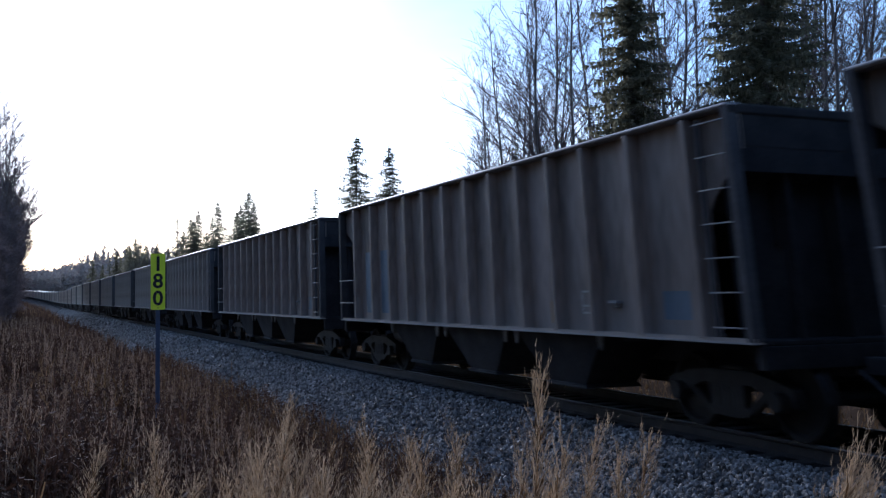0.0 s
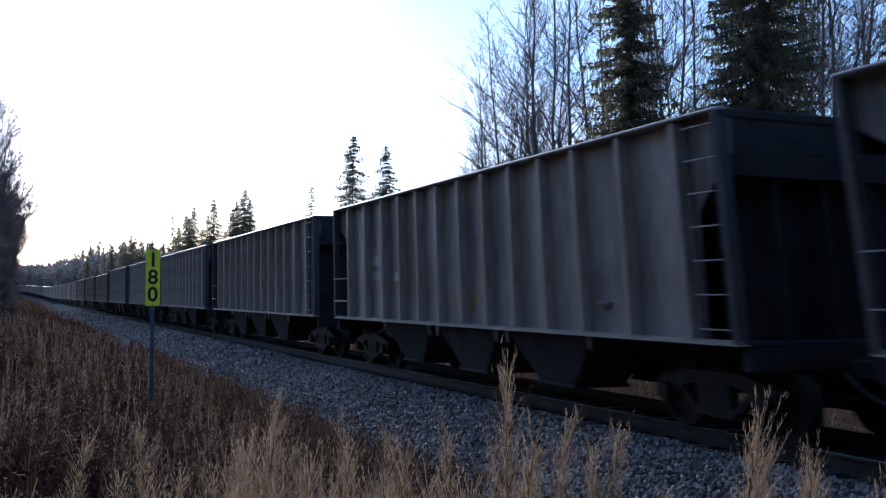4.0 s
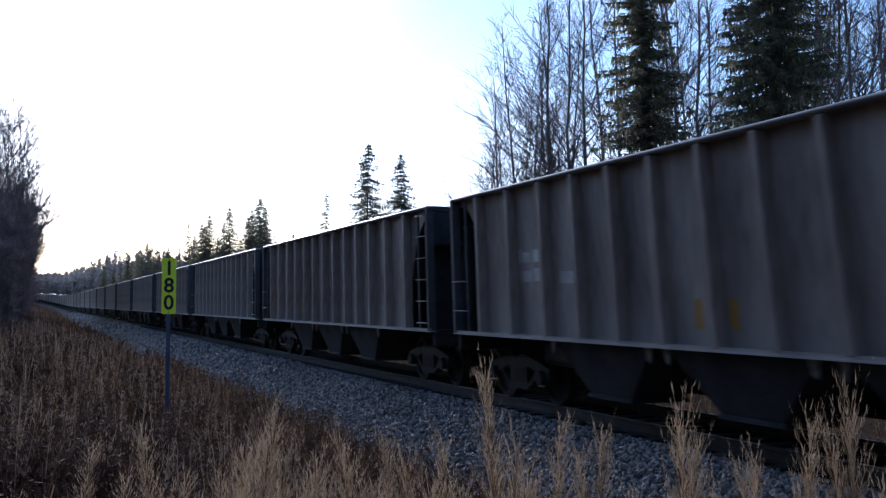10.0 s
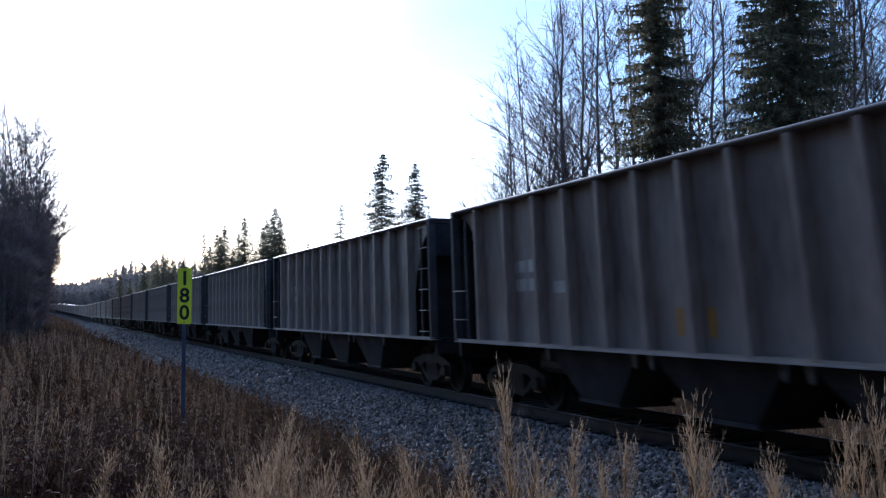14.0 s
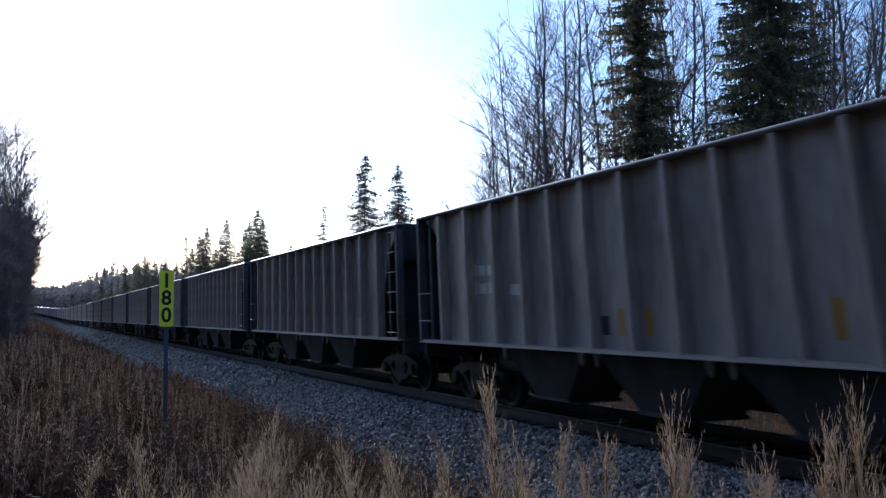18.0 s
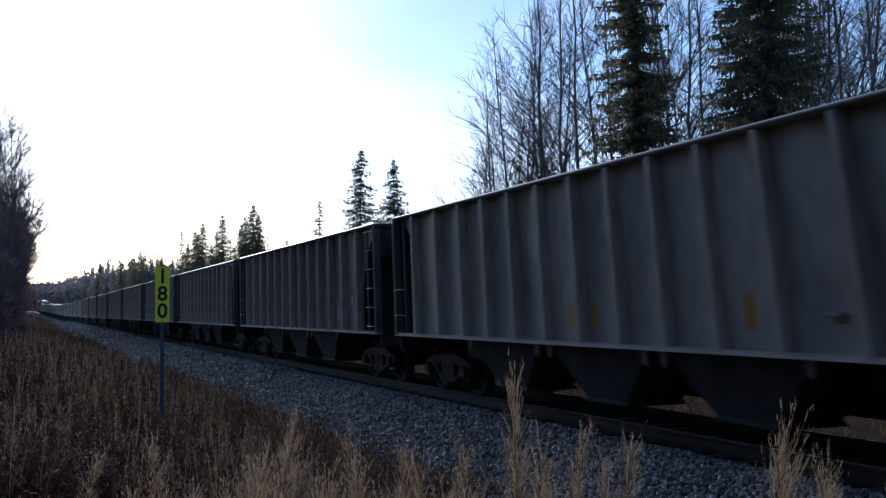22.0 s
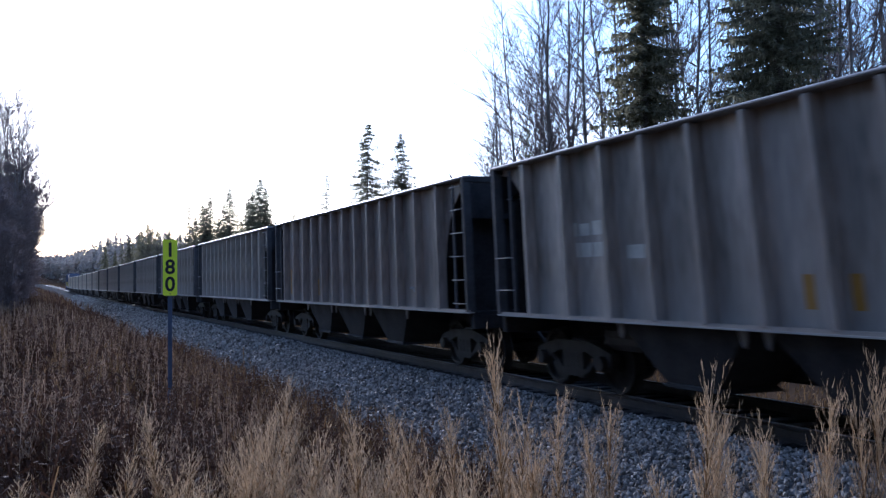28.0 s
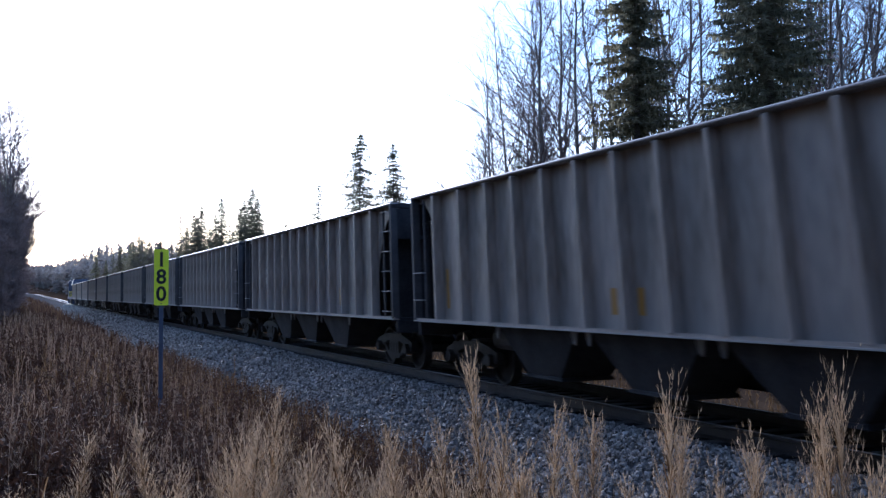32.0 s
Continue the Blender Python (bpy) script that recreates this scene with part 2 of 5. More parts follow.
# ---------------------------------------------------------------- mesh tools
class Shape:
    """Collects quads and triangles for one mesh."""

    def __init__(self):
        self.v, self.f = [], []

    def box(self, x0, x1, y0, y1, z0, z1, top=None):
        """A block; top=(x0, x1, y0, y1) gives its upper face another outline."""
        k = len(self.v)
        tx0, tx1, ty0, ty1 = top or (x0, x1, y0, y1)
        self.v += [(x0, y0, z0), (x1, y0, z0), (x1, y1, z0), (x0, y1, z0), (tx0, ty0, z1), (tx1, ty0, z1), (tx1, ty1, z1), (tx0, ty1, z1)]
        self.f += [tuple(k + i for i in q) for q in ((3, 2, 1, 0), (4, 5, 6, 7), (0, 1, 5, 4), (1, 2, 6, 5), (2, 3, 7, 6), (3, 0, 4, 7))]
        return self

    def prism(self, outline, axis, a, b):
        """An outline of (u, v) pairs pushed along an axis from a to b."""
        k, n = len(self.v), len(outline)
        for w in (a, b):
            for u, v in outline:
                self.v.append({"x": (w, u, v), "y": (u, w, v), "z": (u, v, w)}[axis])
        self.f.append(tuple(k + i for i in range(n)))
        self.f.append(tuple(k + n + i for i in reversed(range(n))))
        self.f += [(k + i, k + n + i, k + n + (i + 1) % n, k + (i + 1) % n) for i in range(n)]
        return self

    def tube(self, points, radii, sides=6, cap=True):
        """A tube through points with a radius at each."""
        k = len(self.v)
        pts = [Vector(p) for p in points]
        for i, p in enumerate(pts):
            d = (pts[min(i + 1, len(pts) - 1)] - pts[max(i - 1, 0)]).normalized()
            u = d.cross(Vector((0, 0, 1)) if abs(d.z) < 0.9 else Vector((1, 0, 0))).normalized()
            w = d.cross(u)
            for j in range(sides):
                a = 2 * math.pi * j / sides
                self.v.append(tuple(p + radii[i] * (math.cos(a) * u + math.sin(a) * w)))
        for i in range(len(pts) - 1):
            for j in range(sides):
                j2 = (j + 1) % sides
                self.f.append((k + i * sides + j, k + i * sides + j2, k + (i + 1) * sides + j2, k + (i + 1) * sides + j))
        if cap:
            self.f.append(tuple(k + j for j in reversed(range(sides))))
            self.f.append(tuple(k + (len(pts) - 1) * sides + j for j in range(sides)))
        return self

    def tri(self, a, b, c):
        k = len(self.v)
        self.v += [tuple(a), tuple(b), tuple(c)]
        self.f.append((k, k + 1, k + 2))

    def quad(self, a, b, c, d):
        k = len(self.v)
        self.v += [tuple(a), tuple(b), tuple(c), tuple(d)]
        self.f.append((k, k + 1, k + 2, k + 3))

    def mesh(self, name, mat, bevel=0.0, smooth=False, fix=False):
        me = bpy.data.meshes.new(name)
        me.from_pydata(self.v, [], self.f)
        if bevel or fix:
            bm = bmesh.new()
            bm.from_mesh(me)
            bmesh.ops.recalc_face_normals(bm, faces=bm.faces)
            if bevel:
                bmesh.ops.bevel(bm, geom=[e for e in bm.edges if len(e.link_faces) == 2 and e.calc_face_angle(0) > 0.6], offset=bevel, segments=1, affect="EDGES", clamp_overlap=True)
            bm.to_mesh(me)
            bm.free()
        if smooth:
            me.polygons.foreach_set("use_smooth", [True] * len(me.polygons))
        me.materials.append(mat)
        me.update()
        return me


def part(name, me, parent, label="", at=None):
    ob = new(name, me)
    ob.parent = parent
    if at is not None:
        ob.matrix_basis = at
    if label:
        ob["label"] = label
    return ob


def thing(name, label, category, group="", kind="", at=None):
    ob = new(name)
    ob.empty_display_size = 0.2
    if at is not None:
        ob.matrix_basis = at
    return tagged(ob, label, category, group, kind)


# ---------------------------------------------------------------- plan
TRACK_X = 8.74          # middle of the track, which runs along +y
CURVE_Y, CURVE_R = 260.0, 2600.0
CAR_PITCH = 16.6


def rise(y):
    return 0.0 if y < 190 else 4.0e-5 * (min(y, 420) - 190) ** 2 + (max(y, 420) - 420) * 0.012


def track_at(s):
    """Place and heading (degrees) of the track's middle at s metres along it, on the rail heads."""
    if s < CURVE_Y:
        return TRACK_X, s, rise(s), 0.0
    a = (s - CURVE_Y) / CURVE_R
    y = CURVE_Y + CURVE_R * math.sin(a)
    return TRACK_X - CURVE_R * (1 - math.cos(a)), y, rise(y), math.degrees(a)


def smooth_step(a, b, x):
    t = min(1.0, max(0.0, (x - a) / (b - a)))
    return t * t * (3 - 2 * t)


def ground_z(x, y):
    cx = track_at(max(-400.0, min(y, 900.0)))[0] - TRACK_X
    u = x - cx
    near = -1.22 * smooth_step(-0.8, 4.6, u)
    far = 1.0 * smooth_step(12.5, 24.0, u)
    bumps = 0.10 * noise.noise((x * 0.35, y * 0.35, 1.0)) + 0.35 * noise.noise((x * 0.04, y * 0.04, 5.0)) * smooth_step(6, 40, abs(u - 8.7))
    return near + far + bumps * (0.35 if 4.2 < u < 13.5 else 1.0) + rise(y) + 22 * smooth_step(420, 1100, y) * smooth_step(-700, 0, -abs(x)) 


def lines(*spans):
    """Grid lines: spans of (from, to, step)."""
    out = []
    for a, b, step in spans:
        n = max(1, round((b - a) / step))
        out += [a + (b - a) * i / n for i in range(n)]
    return out + [spans[-1][1]]


def build_ground():
    xs = lines((-3000, -200, 400), (-200, -20, 20), (-20, 30, 0.8), (30, 200, 17), (200, 3000, 400))
    ys = lines((-2000, -100, 300), (-100, -5, 10), (-5, 60, 0.8), (60, 300, 6), (300, 1200, 40), (1200, 4500, 550))
    sh = Shape()
    for y in ys:
        for x in xs:
            sh.v.append((x, y, ground_z(x, y)))
    w = len(xs)
    for j in range(len(ys) - 1):
        for i in range(w - 1):
            sh.f.append((j * w + i, j * w + i + 1, (j + 1) * w + i + 1, (j + 1) * w + i))
    ob = new("ground", sh.mesh("ground", M_SOIL, smooth=True))
    tagged(ob, "brown ground of dead grass and leaf litter", "ground", kind="structure")


BED = [(-3.55, -1.28), (-3.25, -1.12), (-1.62, -0.26), (-1.35, -0.19), (1.35, -0.19), (1.62, -0.26), (3.25, -1.12), (3.55, -1.28)]


def bed_z(u):
    for (a, za), (b, zb) in zip(BED, BED[1:]):
        if a <= u <= b:
            return za + (zb - za) * (u - a) / (b - a)
    return -1.3


def build_track():
    stations = lines((-60, 60, 3), (60, 260, 20), (260, 900, 20))
    sh = Shape()
    for s in stations:
        x, y, z, a = track_at(s)
        for u, h in BED:
            sh.v.append((x + u * math.cos(radians(a)), y + u * math.sin(radians(a)), z + h))
    w = len(BED)
    for j in range(len(stations) - 1):
        for i in range(w - 1):
            sh.f.append((j * w + i, j * w + i + 1, (j + 1) * w + i + 1, (j + 1) * w + i))
    tagged(new("ballast_bed", sh.mesh("ballast_bed", M_BED)), "raised bed of blue-grey crushed ballast", "ballast", kind="structure")
    # near-black strip laid on the bed: the train's shade, put into colour
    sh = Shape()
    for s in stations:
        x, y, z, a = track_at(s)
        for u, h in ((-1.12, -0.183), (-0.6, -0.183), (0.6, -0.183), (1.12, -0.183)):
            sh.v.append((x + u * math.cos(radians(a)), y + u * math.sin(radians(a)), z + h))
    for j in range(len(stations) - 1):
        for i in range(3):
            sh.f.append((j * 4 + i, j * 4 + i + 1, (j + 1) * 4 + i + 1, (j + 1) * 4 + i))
    tagged(new("ballast_crown", sh.mesh("ballast_crown", M_GAUGE_SHADE)), "black ballast strip between the rails, darkened for the shade under the train", "ballast", kind="structure")
    track = thing("railway_track", "single railway track with rusty rails on dark wooden ties", "track", kind="structure")
    for side in (-0.753, 0.753):
        for name, prof, mat in (("rail", [(-0.075, -0.19), (0.075, -0.19), (0.075, -0.175), (0.012, -0.15), (0.012, -0.05), (0.037, -0.035), (0.037, -0.004), (-0.037, -0.004), (-0.037, -0.035), (-0.012, -0.05), (-0.012, -0.15), (-0.075, -0.175)], M_RAIL_SIDE),
                                ("rail_head", [(-0.034, -0.004), (0.034, -0.004), (0.030, 0.0), (-0.030, 0.0)], M_RAIL_TOP)):
            sh = Shape()
            n = len(prof)
            for s in stations:
                x, y, z, a = track_at(s)
                for u, h in prof:
                    sh.v.append((x + (side + u) * math.cos(radians(a)), y + (side + u) * math.sin(radians(a)), z + h))
            for j in range(len(stations) - 1):
                for i in range(n):
                    sh.f.append((j * n + i, j * n + (i + 1) % n, (j + 1) * n + (i + 1) % n, (j + 1) * n + i))
            part(name, sh.mesh(name, mat, fix=True), track)
    tie = Shape().box(-1.3, 1.3, -0.115, 0.115, -0.36, -0.172).mesh("tie", M_TIE, bevel=0.012)
    rnd = random.Random(4)
    for i in range(230):
        part("tie", tie, track, at=pose(TRACK_X + rnd.uniform(-0.03, 0.03), -12 + i * 0.5, 0, 0, 0, rnd.uniform(-0.8, 0.8)))


build_ground()
build_track()


# ---------------------------------------------------------------- the train
HALF_W = 1.60
RIB_AT = (-6.42, -5.2, -4.05, -3.03, -2.02, -1.01, 0, 1.01, 2.02, 3.03, 4.05, 5.2, 6.42)
LONG_TALL, LONG_LOW = 7.42, 7.70    # half lengths of the two makes of car
SKIN = 0.19                         # depth of the side sheet behind the outer face of the ribs
SILL_Z = 1.115


def side_outline(top, curved, long, rear=True):
    """Half of a hopper side's sheet, from its middle to its ladder end (rear) or its other end: (y, z) pairs."""
    end, cut = long - 0.02, long - (1.40 if rear else 1.12)
    if curved:
        k = 1.0 if rear else 0.78
        pts = [(end, top - 0.14), (end - 0.42 * k, top - 0.18)]
        for i in range(1, 7):
            a = math.pi / 2 * i / 6
            pts.append((end - k * (0.42 + 0.96 * (0.6 * math.sin(a) + 0.4 * i / 6)), top - 0.19 - 1.28 * (0.6 * (1 - math.cos(a)) + 0.4 * i / 6)))
    elif rear:
        cut = long - (0.72 if top > 3.7 else 1.3)
        pts = [(end, top - 0.52), (end - 0.10, top - 0.60), (cut + 0.14, 2.78), (cut + 0.03, 2.62)] if top > 3.7 else [(end, top - 0.18), (end - 0.10, top - 0.26), (cut + 0.10, 2.52), (cut + 0.02, 2.36)]
    elif top > 3.7:
        pts = [(end, top - 0.46), (end - 0.08, top - 0.56), (cut + 0.42, 2.90), (cut + 0.12, 2.62), (cut + 0.02, 2.45)]
    else:
        pts = [(end, top - 0.14), (end - 0.50, top - 0.18), (end - 0.56, top - 0.62), (cut + 0.14, 2.62), (cut + 0.03, 2.45)]
    return [(0, SILL_Z + 0.03), (0, top), (end, top)] + pts + [(cut, 2.2), (cut, SILL_Z + 0.03)]


def build_truck(parent, y):
    """A three-piece freight truck, its parts under it."""
    truck = part("truck", None, parent, at=pose(0, y, 0))
    wheel = TRUCK["wheel"]
    for wy in (-0.89, 0.89):
        for sx in (-1, 1):
            part("wheel", wheel, truck, at=pose(sx * 0.753, wy, 0.457, 0, 0, 0 if sx < 0 else 180))
        part("axle", TRUCK["axle"], truck, at=pose(0, wy, 0.457))
    for sx in (-1, 1):
        part("side_frame", TRUCK["frame"], truck, at=pose(sx * 0.99, 0, 0, 0, 0, 0 if sx < 0 else 180))
    part("bolster", TRUCK["bolster"], truck)
    return truck


def truck_meshes():
    wheel = Shape()
    rings = [(-0.075, 0.02), (-0.075, 0.12), (-0.02, 0.14), (-0.01, 0.36), (-0.075, 0.39), (-0.075, 0.450), (0.055, 0.457), (0.06, 0.485), (0.085, 0.48), (0.085, 0.40), (0.02, 0.36), (0.02, 0.12), (0.085, 0.11)]
    n = 20
    for x, r in rings:
        for j in range(n):
            a = 2 * math.pi * j / n
            wheel.v.append((x, r * math.cos(a), r * math.sin(a)))
    for i in range(len(rings) - 1):
        for j in range(n):
            wheel.f.append((i * n + j, i * n + (j + 1) % n, (i + 1) * n + (j + 1) % n, (i + 1) * n + j))
    axle = Shape().tube([(-1.02, 0, 0), (1.02, 0, 0)], [0.085, 0.085], 8)
    fr = Shape()
    fr.prism([(-1.12, 0.40), (-1.12, 0.60), (-0.85, 0.68), (-0.45, 0.76), (0.45, 0.76), (0.85, 0.68), (1.12, 0.60), (1.12, 0.40), (0.92, 0.42), (0.70, 0.50), (0.42, 0.60), (0.30, 0.60), (0.30, 0.34), (0.42, 0.30), (0.30, 0.22), (-0.30, 0.22), (-0.42, 0.30), (-0.30, 0.34), (-0.30, 0.60), (-0.42, 0.60), (-0.70, 0.50), (-0.92, 0.42)], "x", -0.07, 0.07)
    fr.prism([(-0.70, 0.50), (-0.60, 0.53), (-0.32, 0.30), (-0.42, 0.27)], "x", -0.06, 0.06)
    fr.prism([(0.70, 0.50), (0.60, 0.53), (0.32, 0.30), (0.42, 0.27)], "x", -0.06, 0.06)
    for yy in (-0.17, 0.0, 0.17):
        fr.tube([(-0.02, yy, 0.34), (-0.02, yy, 0.56)], [0.065, 0.065], 8)
    for yy in (-0.89, 0.89):
        fr.tube([(-0.16, yy, 0.457), (0.0, yy, 0.457)], [0.11, 0.13], 10)
    bol = Shape().box(-0.95, 0.95, -0.2, 0.2, 0.56, 0.80)
    return {"wheel": wheel.mesh("wheel", M_WHEEL, fix=True), "axle": axle.mesh("axle", M_WHEEL),
            "frame": fr.mesh("side_frame", M_WHEEL, fix=True), "bolster": bol.mesh("bolster", M_STEEL_DARK, bevel=0.02)}


def build_hopper(top, curved, long, label):
    """An open-top three-bay hopper car that rests on z = 0, its length along y."""
    car = thing("hopper_car", label, "railway car", "cars of the coal train")
    car["half_length"] = long
    half = side_outline(top, curved, long, False)
    whole = half[1:] + [(-y, z) for y, z in reversed(side_outline(top, curved, long)[1:])]
    sheet = Shape().prism(whole, "x", -0.008, 0.008).mesh("side_sheet", M_STEEL, fix=True)
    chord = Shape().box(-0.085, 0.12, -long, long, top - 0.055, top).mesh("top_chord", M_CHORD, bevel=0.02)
    sill = Shape().prism([(-0.10, SILL_Z), (0.09, SILL_Z), (0.09, SILL_Z + 0.02), (-0.08, SILL_Z + 0.02), (-0.08, SILL_Z + 0.06), (-0.10, SILL_Z + 0.06)], "y", -long, long).mesh("side_sill", M_STEEL, fix=True)
    lip = Shape().box(-0.125, -0.101, -long, long, SILL_Z - 0.004, SILL_Z + 0.016).mesh("sill_lip", M_LIP)
    rib = Shape().prism([(0.005 - SKIN, -0.048), (0.005 - SKIN, 0.048), (0.0, 0.058), (0.0, -0.058)], "z", SILL_Z + 0.04, top - 0.07).mesh("rib", M_STEEL, bevel=0.012)
    post = Shape().prism([(-0.09, -0.05), (-0.09, 0.05), (-0.06, 0.05), (-0.06, -0.03), (0.06, -0.03), (0.06, -0.05)], "z", SILL_Z + 0.02, top - 0.04).mesh("corner_post", M_STEEL_DARK, fix=True)
    stile = Shape().box(-0.02, 0.02, -0.03, 0.03, SILL_Z + 0.02, top - 0.12).mesh("ladder_stile", M_STEEL_DARK, bevel=0.005)
    rung = Shape().tube([(0.04, -0.26, 0), (-0.03, -0.25, 0), (-0.03, 0.25, 0), (0.04, 0.26, 0)], [0.010] * 4, 5).mesh("rung", M_RUNG)
    for sx in (-1, 1):
        turn = 0 if sx < 0 else 180
        x = sx * (HALF_W - SKIN)
        part("side_sheet", sheet, car, at=pose(x, 0, 0, 0, 0, turn))
        part("top_chord", chord, car, "grey top rail", at=pose(sx * (HALF_W - 0.085), 0, 0, 0, 0, turn))
        part("side_sill", sill, car, "dusty lower side sill", at=pose(sx * (HALF_W - 0.125), 0, 0, 0, 0, turn))
        part("sill_lip", lip, car, "pale lower edge", at=pose(sx * (HALF_W - 0.125), 0, 0, 0, 0, turn))
        for i in range(13):
            part("rib", rib, car, at=pose(x, RIB_AT[i] + long - 7.55, 0, 0, 0, turn))
        for ey in (-1, 1):
            part("corner_post", post, car, at=pose(sx * (HALF_W - 0.09), ey * (long - 0.06), 0, 0, 0, turn))
        # ladder at one end of the side, two low grab irons at the other
        ly = -sx * -1
        part("ladder_stile", stile, car, at=pose(sx * (HALF_W - 0.05), ly * (long - 0.62), 0))
        for k in range(7 if top > 3.7 else 6):
            part("rung", rung, car, "bright worn rung", at=pose(sx * HALF_W, ly * (long - 0.36), SILL_Z + 0.17 + k * (0.387 if top > 3.7 else 0.43), 0, 0, turn))
        grab = rung if top < 3.7 else Shape().tube([(0.04, -0.52, 0), (-0.03, -0.50, 0), (-0.03, 0.50, 0), (0.04, 0.52, 0)], [0.010] * 4, 5).mesh("rung", M_RUNG)
        if top < 3.7:
            part("ladder_stile", stile, car, at=pose(sx * (HALF_W - 0.05), -ly * (long - 0.62), 0))
        for z in (SILL_Z + 0.42, SILL_Z + 0.95):
            part("rung", grab, car, "bright worn rung", at=pose(sx * HALF_W, -ly * (long - (0.36 if top < 3.7 else 0.60)), z, 0, 0, turn))
    bracket = Shape().box(-0.09, 0.0, -0.11, 0.11, -0.025, 0.02).box(-0.03, 0.0, -0.07, 0.07, -0.08, -0.02).mesh("bracket", M_RUNG, bevel=0.008)
    part("bracket", bracket, car, "small worn pull bracket", at=pose(-(HALF_W - SKIN + 0.008), -4.6, SILL_Z + 0.45))
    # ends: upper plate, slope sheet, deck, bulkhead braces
    plate = Shape().box(-HALF_W + 0.1, HALF_W - 0.1, -0.012, 0.012, top - 0.78, top - 0.11).mesh("end_plate", M_COAL_SHADE, fix=True)
    chord_e = Shape().box(-HALF_W + 0.03, HALF_W - 0.03, -0.07, 0.05, top - 0.125, top - 0.004).mesh("end_chord", M_COAL_SHADE, bevel=0.02)
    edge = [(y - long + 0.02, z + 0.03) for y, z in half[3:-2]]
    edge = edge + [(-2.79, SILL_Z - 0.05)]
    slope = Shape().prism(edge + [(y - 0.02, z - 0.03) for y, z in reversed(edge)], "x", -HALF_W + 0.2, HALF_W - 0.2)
    slope = slope.mesh("slope_sheet", M_COAL_SHADE, fix=True)
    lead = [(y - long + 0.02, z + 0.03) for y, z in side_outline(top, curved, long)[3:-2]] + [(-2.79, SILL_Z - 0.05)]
    slope_f = Shape().prism(lead + [(y - 0.02, z - 0.03) for y, z in reversed(lead)], "x", -HALF_W + 0.2, HALF_W - 0.2).mesh("slope_sheet", M_COAL_SHADE, fix=True)
    # added plates, lengthwise and crosswise, that keep sky from showing through the ends
    web = Shape().prism([(-2.7, SILL_Z - 0.02), (-0.14, SILL_Z - 0.02), (-0.14, edge[0][1] - 0.06)] + [(y, z - 0.04) for y, z in edge[1:]], "x", -0.02, 0.02).mesh("centre_web", M_COAL_SHADE, fix=True)
    blind = Shape().box(-HALF_W + 0.2, HALF_W - 0.2, -0.01, 0.01, SILL_Z, top - 0.62).mesh("end_bulkhead", M_COAL_SHADE)
    deck = Shape().box(-HALF_W + 0.12, HALF_W - 0.12, -1.9, 0.0, SILL_Z - 0.02, SILL_Z + 0.04).box(-1.5, 1.5, -0.12, 0.02, SILL_Z - 0.28, SILL_Z - 0.02).mesh("end_deck", M_COAL_SHADE, bevel=0.01)
    brace = Shape().prism([(0.0, SILL_Z), (0.0, top - 0.5), (-0.12, top - 0.55), (-0.9, 2.2), (-0.12, 2.2), (-0.12, SILL_Z)], "x", -0.03, 0.03).mesh("end_brace", M_COAL_SHADE, fix=True)
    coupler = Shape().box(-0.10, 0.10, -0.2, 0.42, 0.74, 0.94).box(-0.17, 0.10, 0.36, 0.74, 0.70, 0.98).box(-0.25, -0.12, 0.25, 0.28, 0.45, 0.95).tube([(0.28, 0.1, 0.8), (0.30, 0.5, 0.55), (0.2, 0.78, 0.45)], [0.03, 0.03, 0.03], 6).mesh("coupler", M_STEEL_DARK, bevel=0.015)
    for ey in (-1, 1):
        turn = 0 if ey > 0 else 180
        at = lambda z=0.0: pose(0, ey * long, z, 0, 0, turn)
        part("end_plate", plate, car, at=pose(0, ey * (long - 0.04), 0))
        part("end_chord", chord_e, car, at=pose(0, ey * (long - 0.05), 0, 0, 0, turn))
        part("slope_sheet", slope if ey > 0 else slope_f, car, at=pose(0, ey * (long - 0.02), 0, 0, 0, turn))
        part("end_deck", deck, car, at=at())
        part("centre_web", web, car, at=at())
        part("end_bulkhead", blind, car, at=pose(0, ey * (long - 0.42), 0))
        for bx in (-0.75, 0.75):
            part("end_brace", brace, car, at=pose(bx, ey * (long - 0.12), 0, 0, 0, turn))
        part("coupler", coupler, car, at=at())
        build_truck(car, ey * 6.2)
    part("brake_wheel", Shape().tube([(0, 0, 0), (0, 0.04, 0)], [0.28, 0.28], 14).mesh("brake_wheel", M_STEEL_DARK, fix=True), car, at=pose(0.6, long + 0.03, 2.0))
    # underframe and the three pairs of chutes
    part("centre_sill", Shape().box(-0.3, 0.3, -long + 0.1, long - 0.1, 0.72, 1.12).mesh("centre_sill", M_STEEL_DARK, bevel=0.02), car)
    for sx in (-1, 1):
        a, b = sorted((sx * 0.32, sx * 1.46))
        c, d = sorted((sx * 0.42, sx * 1.30))
        chute = Shape().box(c, d, -0.52, 0.52, 0.38, 1.16, top=(a, b, -1.32, 1.32)).mesh("chute", M_COAL_SHADE, fix=True)
        gate = Shape().box(c - 0.04, d + 0.04, -0.58, 0.58, 0.32, 0.38, top=(c - 0.02, d + 0.02, -0.54, 0.54)).mesh("chute_gate", M_COAL_SHADE, bevel=0.01)
        out = sx * 1.47
        ear = Shape().prism([(-0.07, SILL_Z - 0.005), (0.09, SILL_Z - 0.005), (0.03, 0.93), (-0.02, 0.90)], "x", *sorted((out, out - sx * 0.03))).mesh("hanger", M_DUSTY, fix=True)
        for y in (-2.9, 0.0, 2.9):
            part("chute", chute, car, "near-black discharge chute, underside shade in its colour", at=pose(0, y, 0))
            part("chute_gate", gate, car, at=pose(0, y, 0))
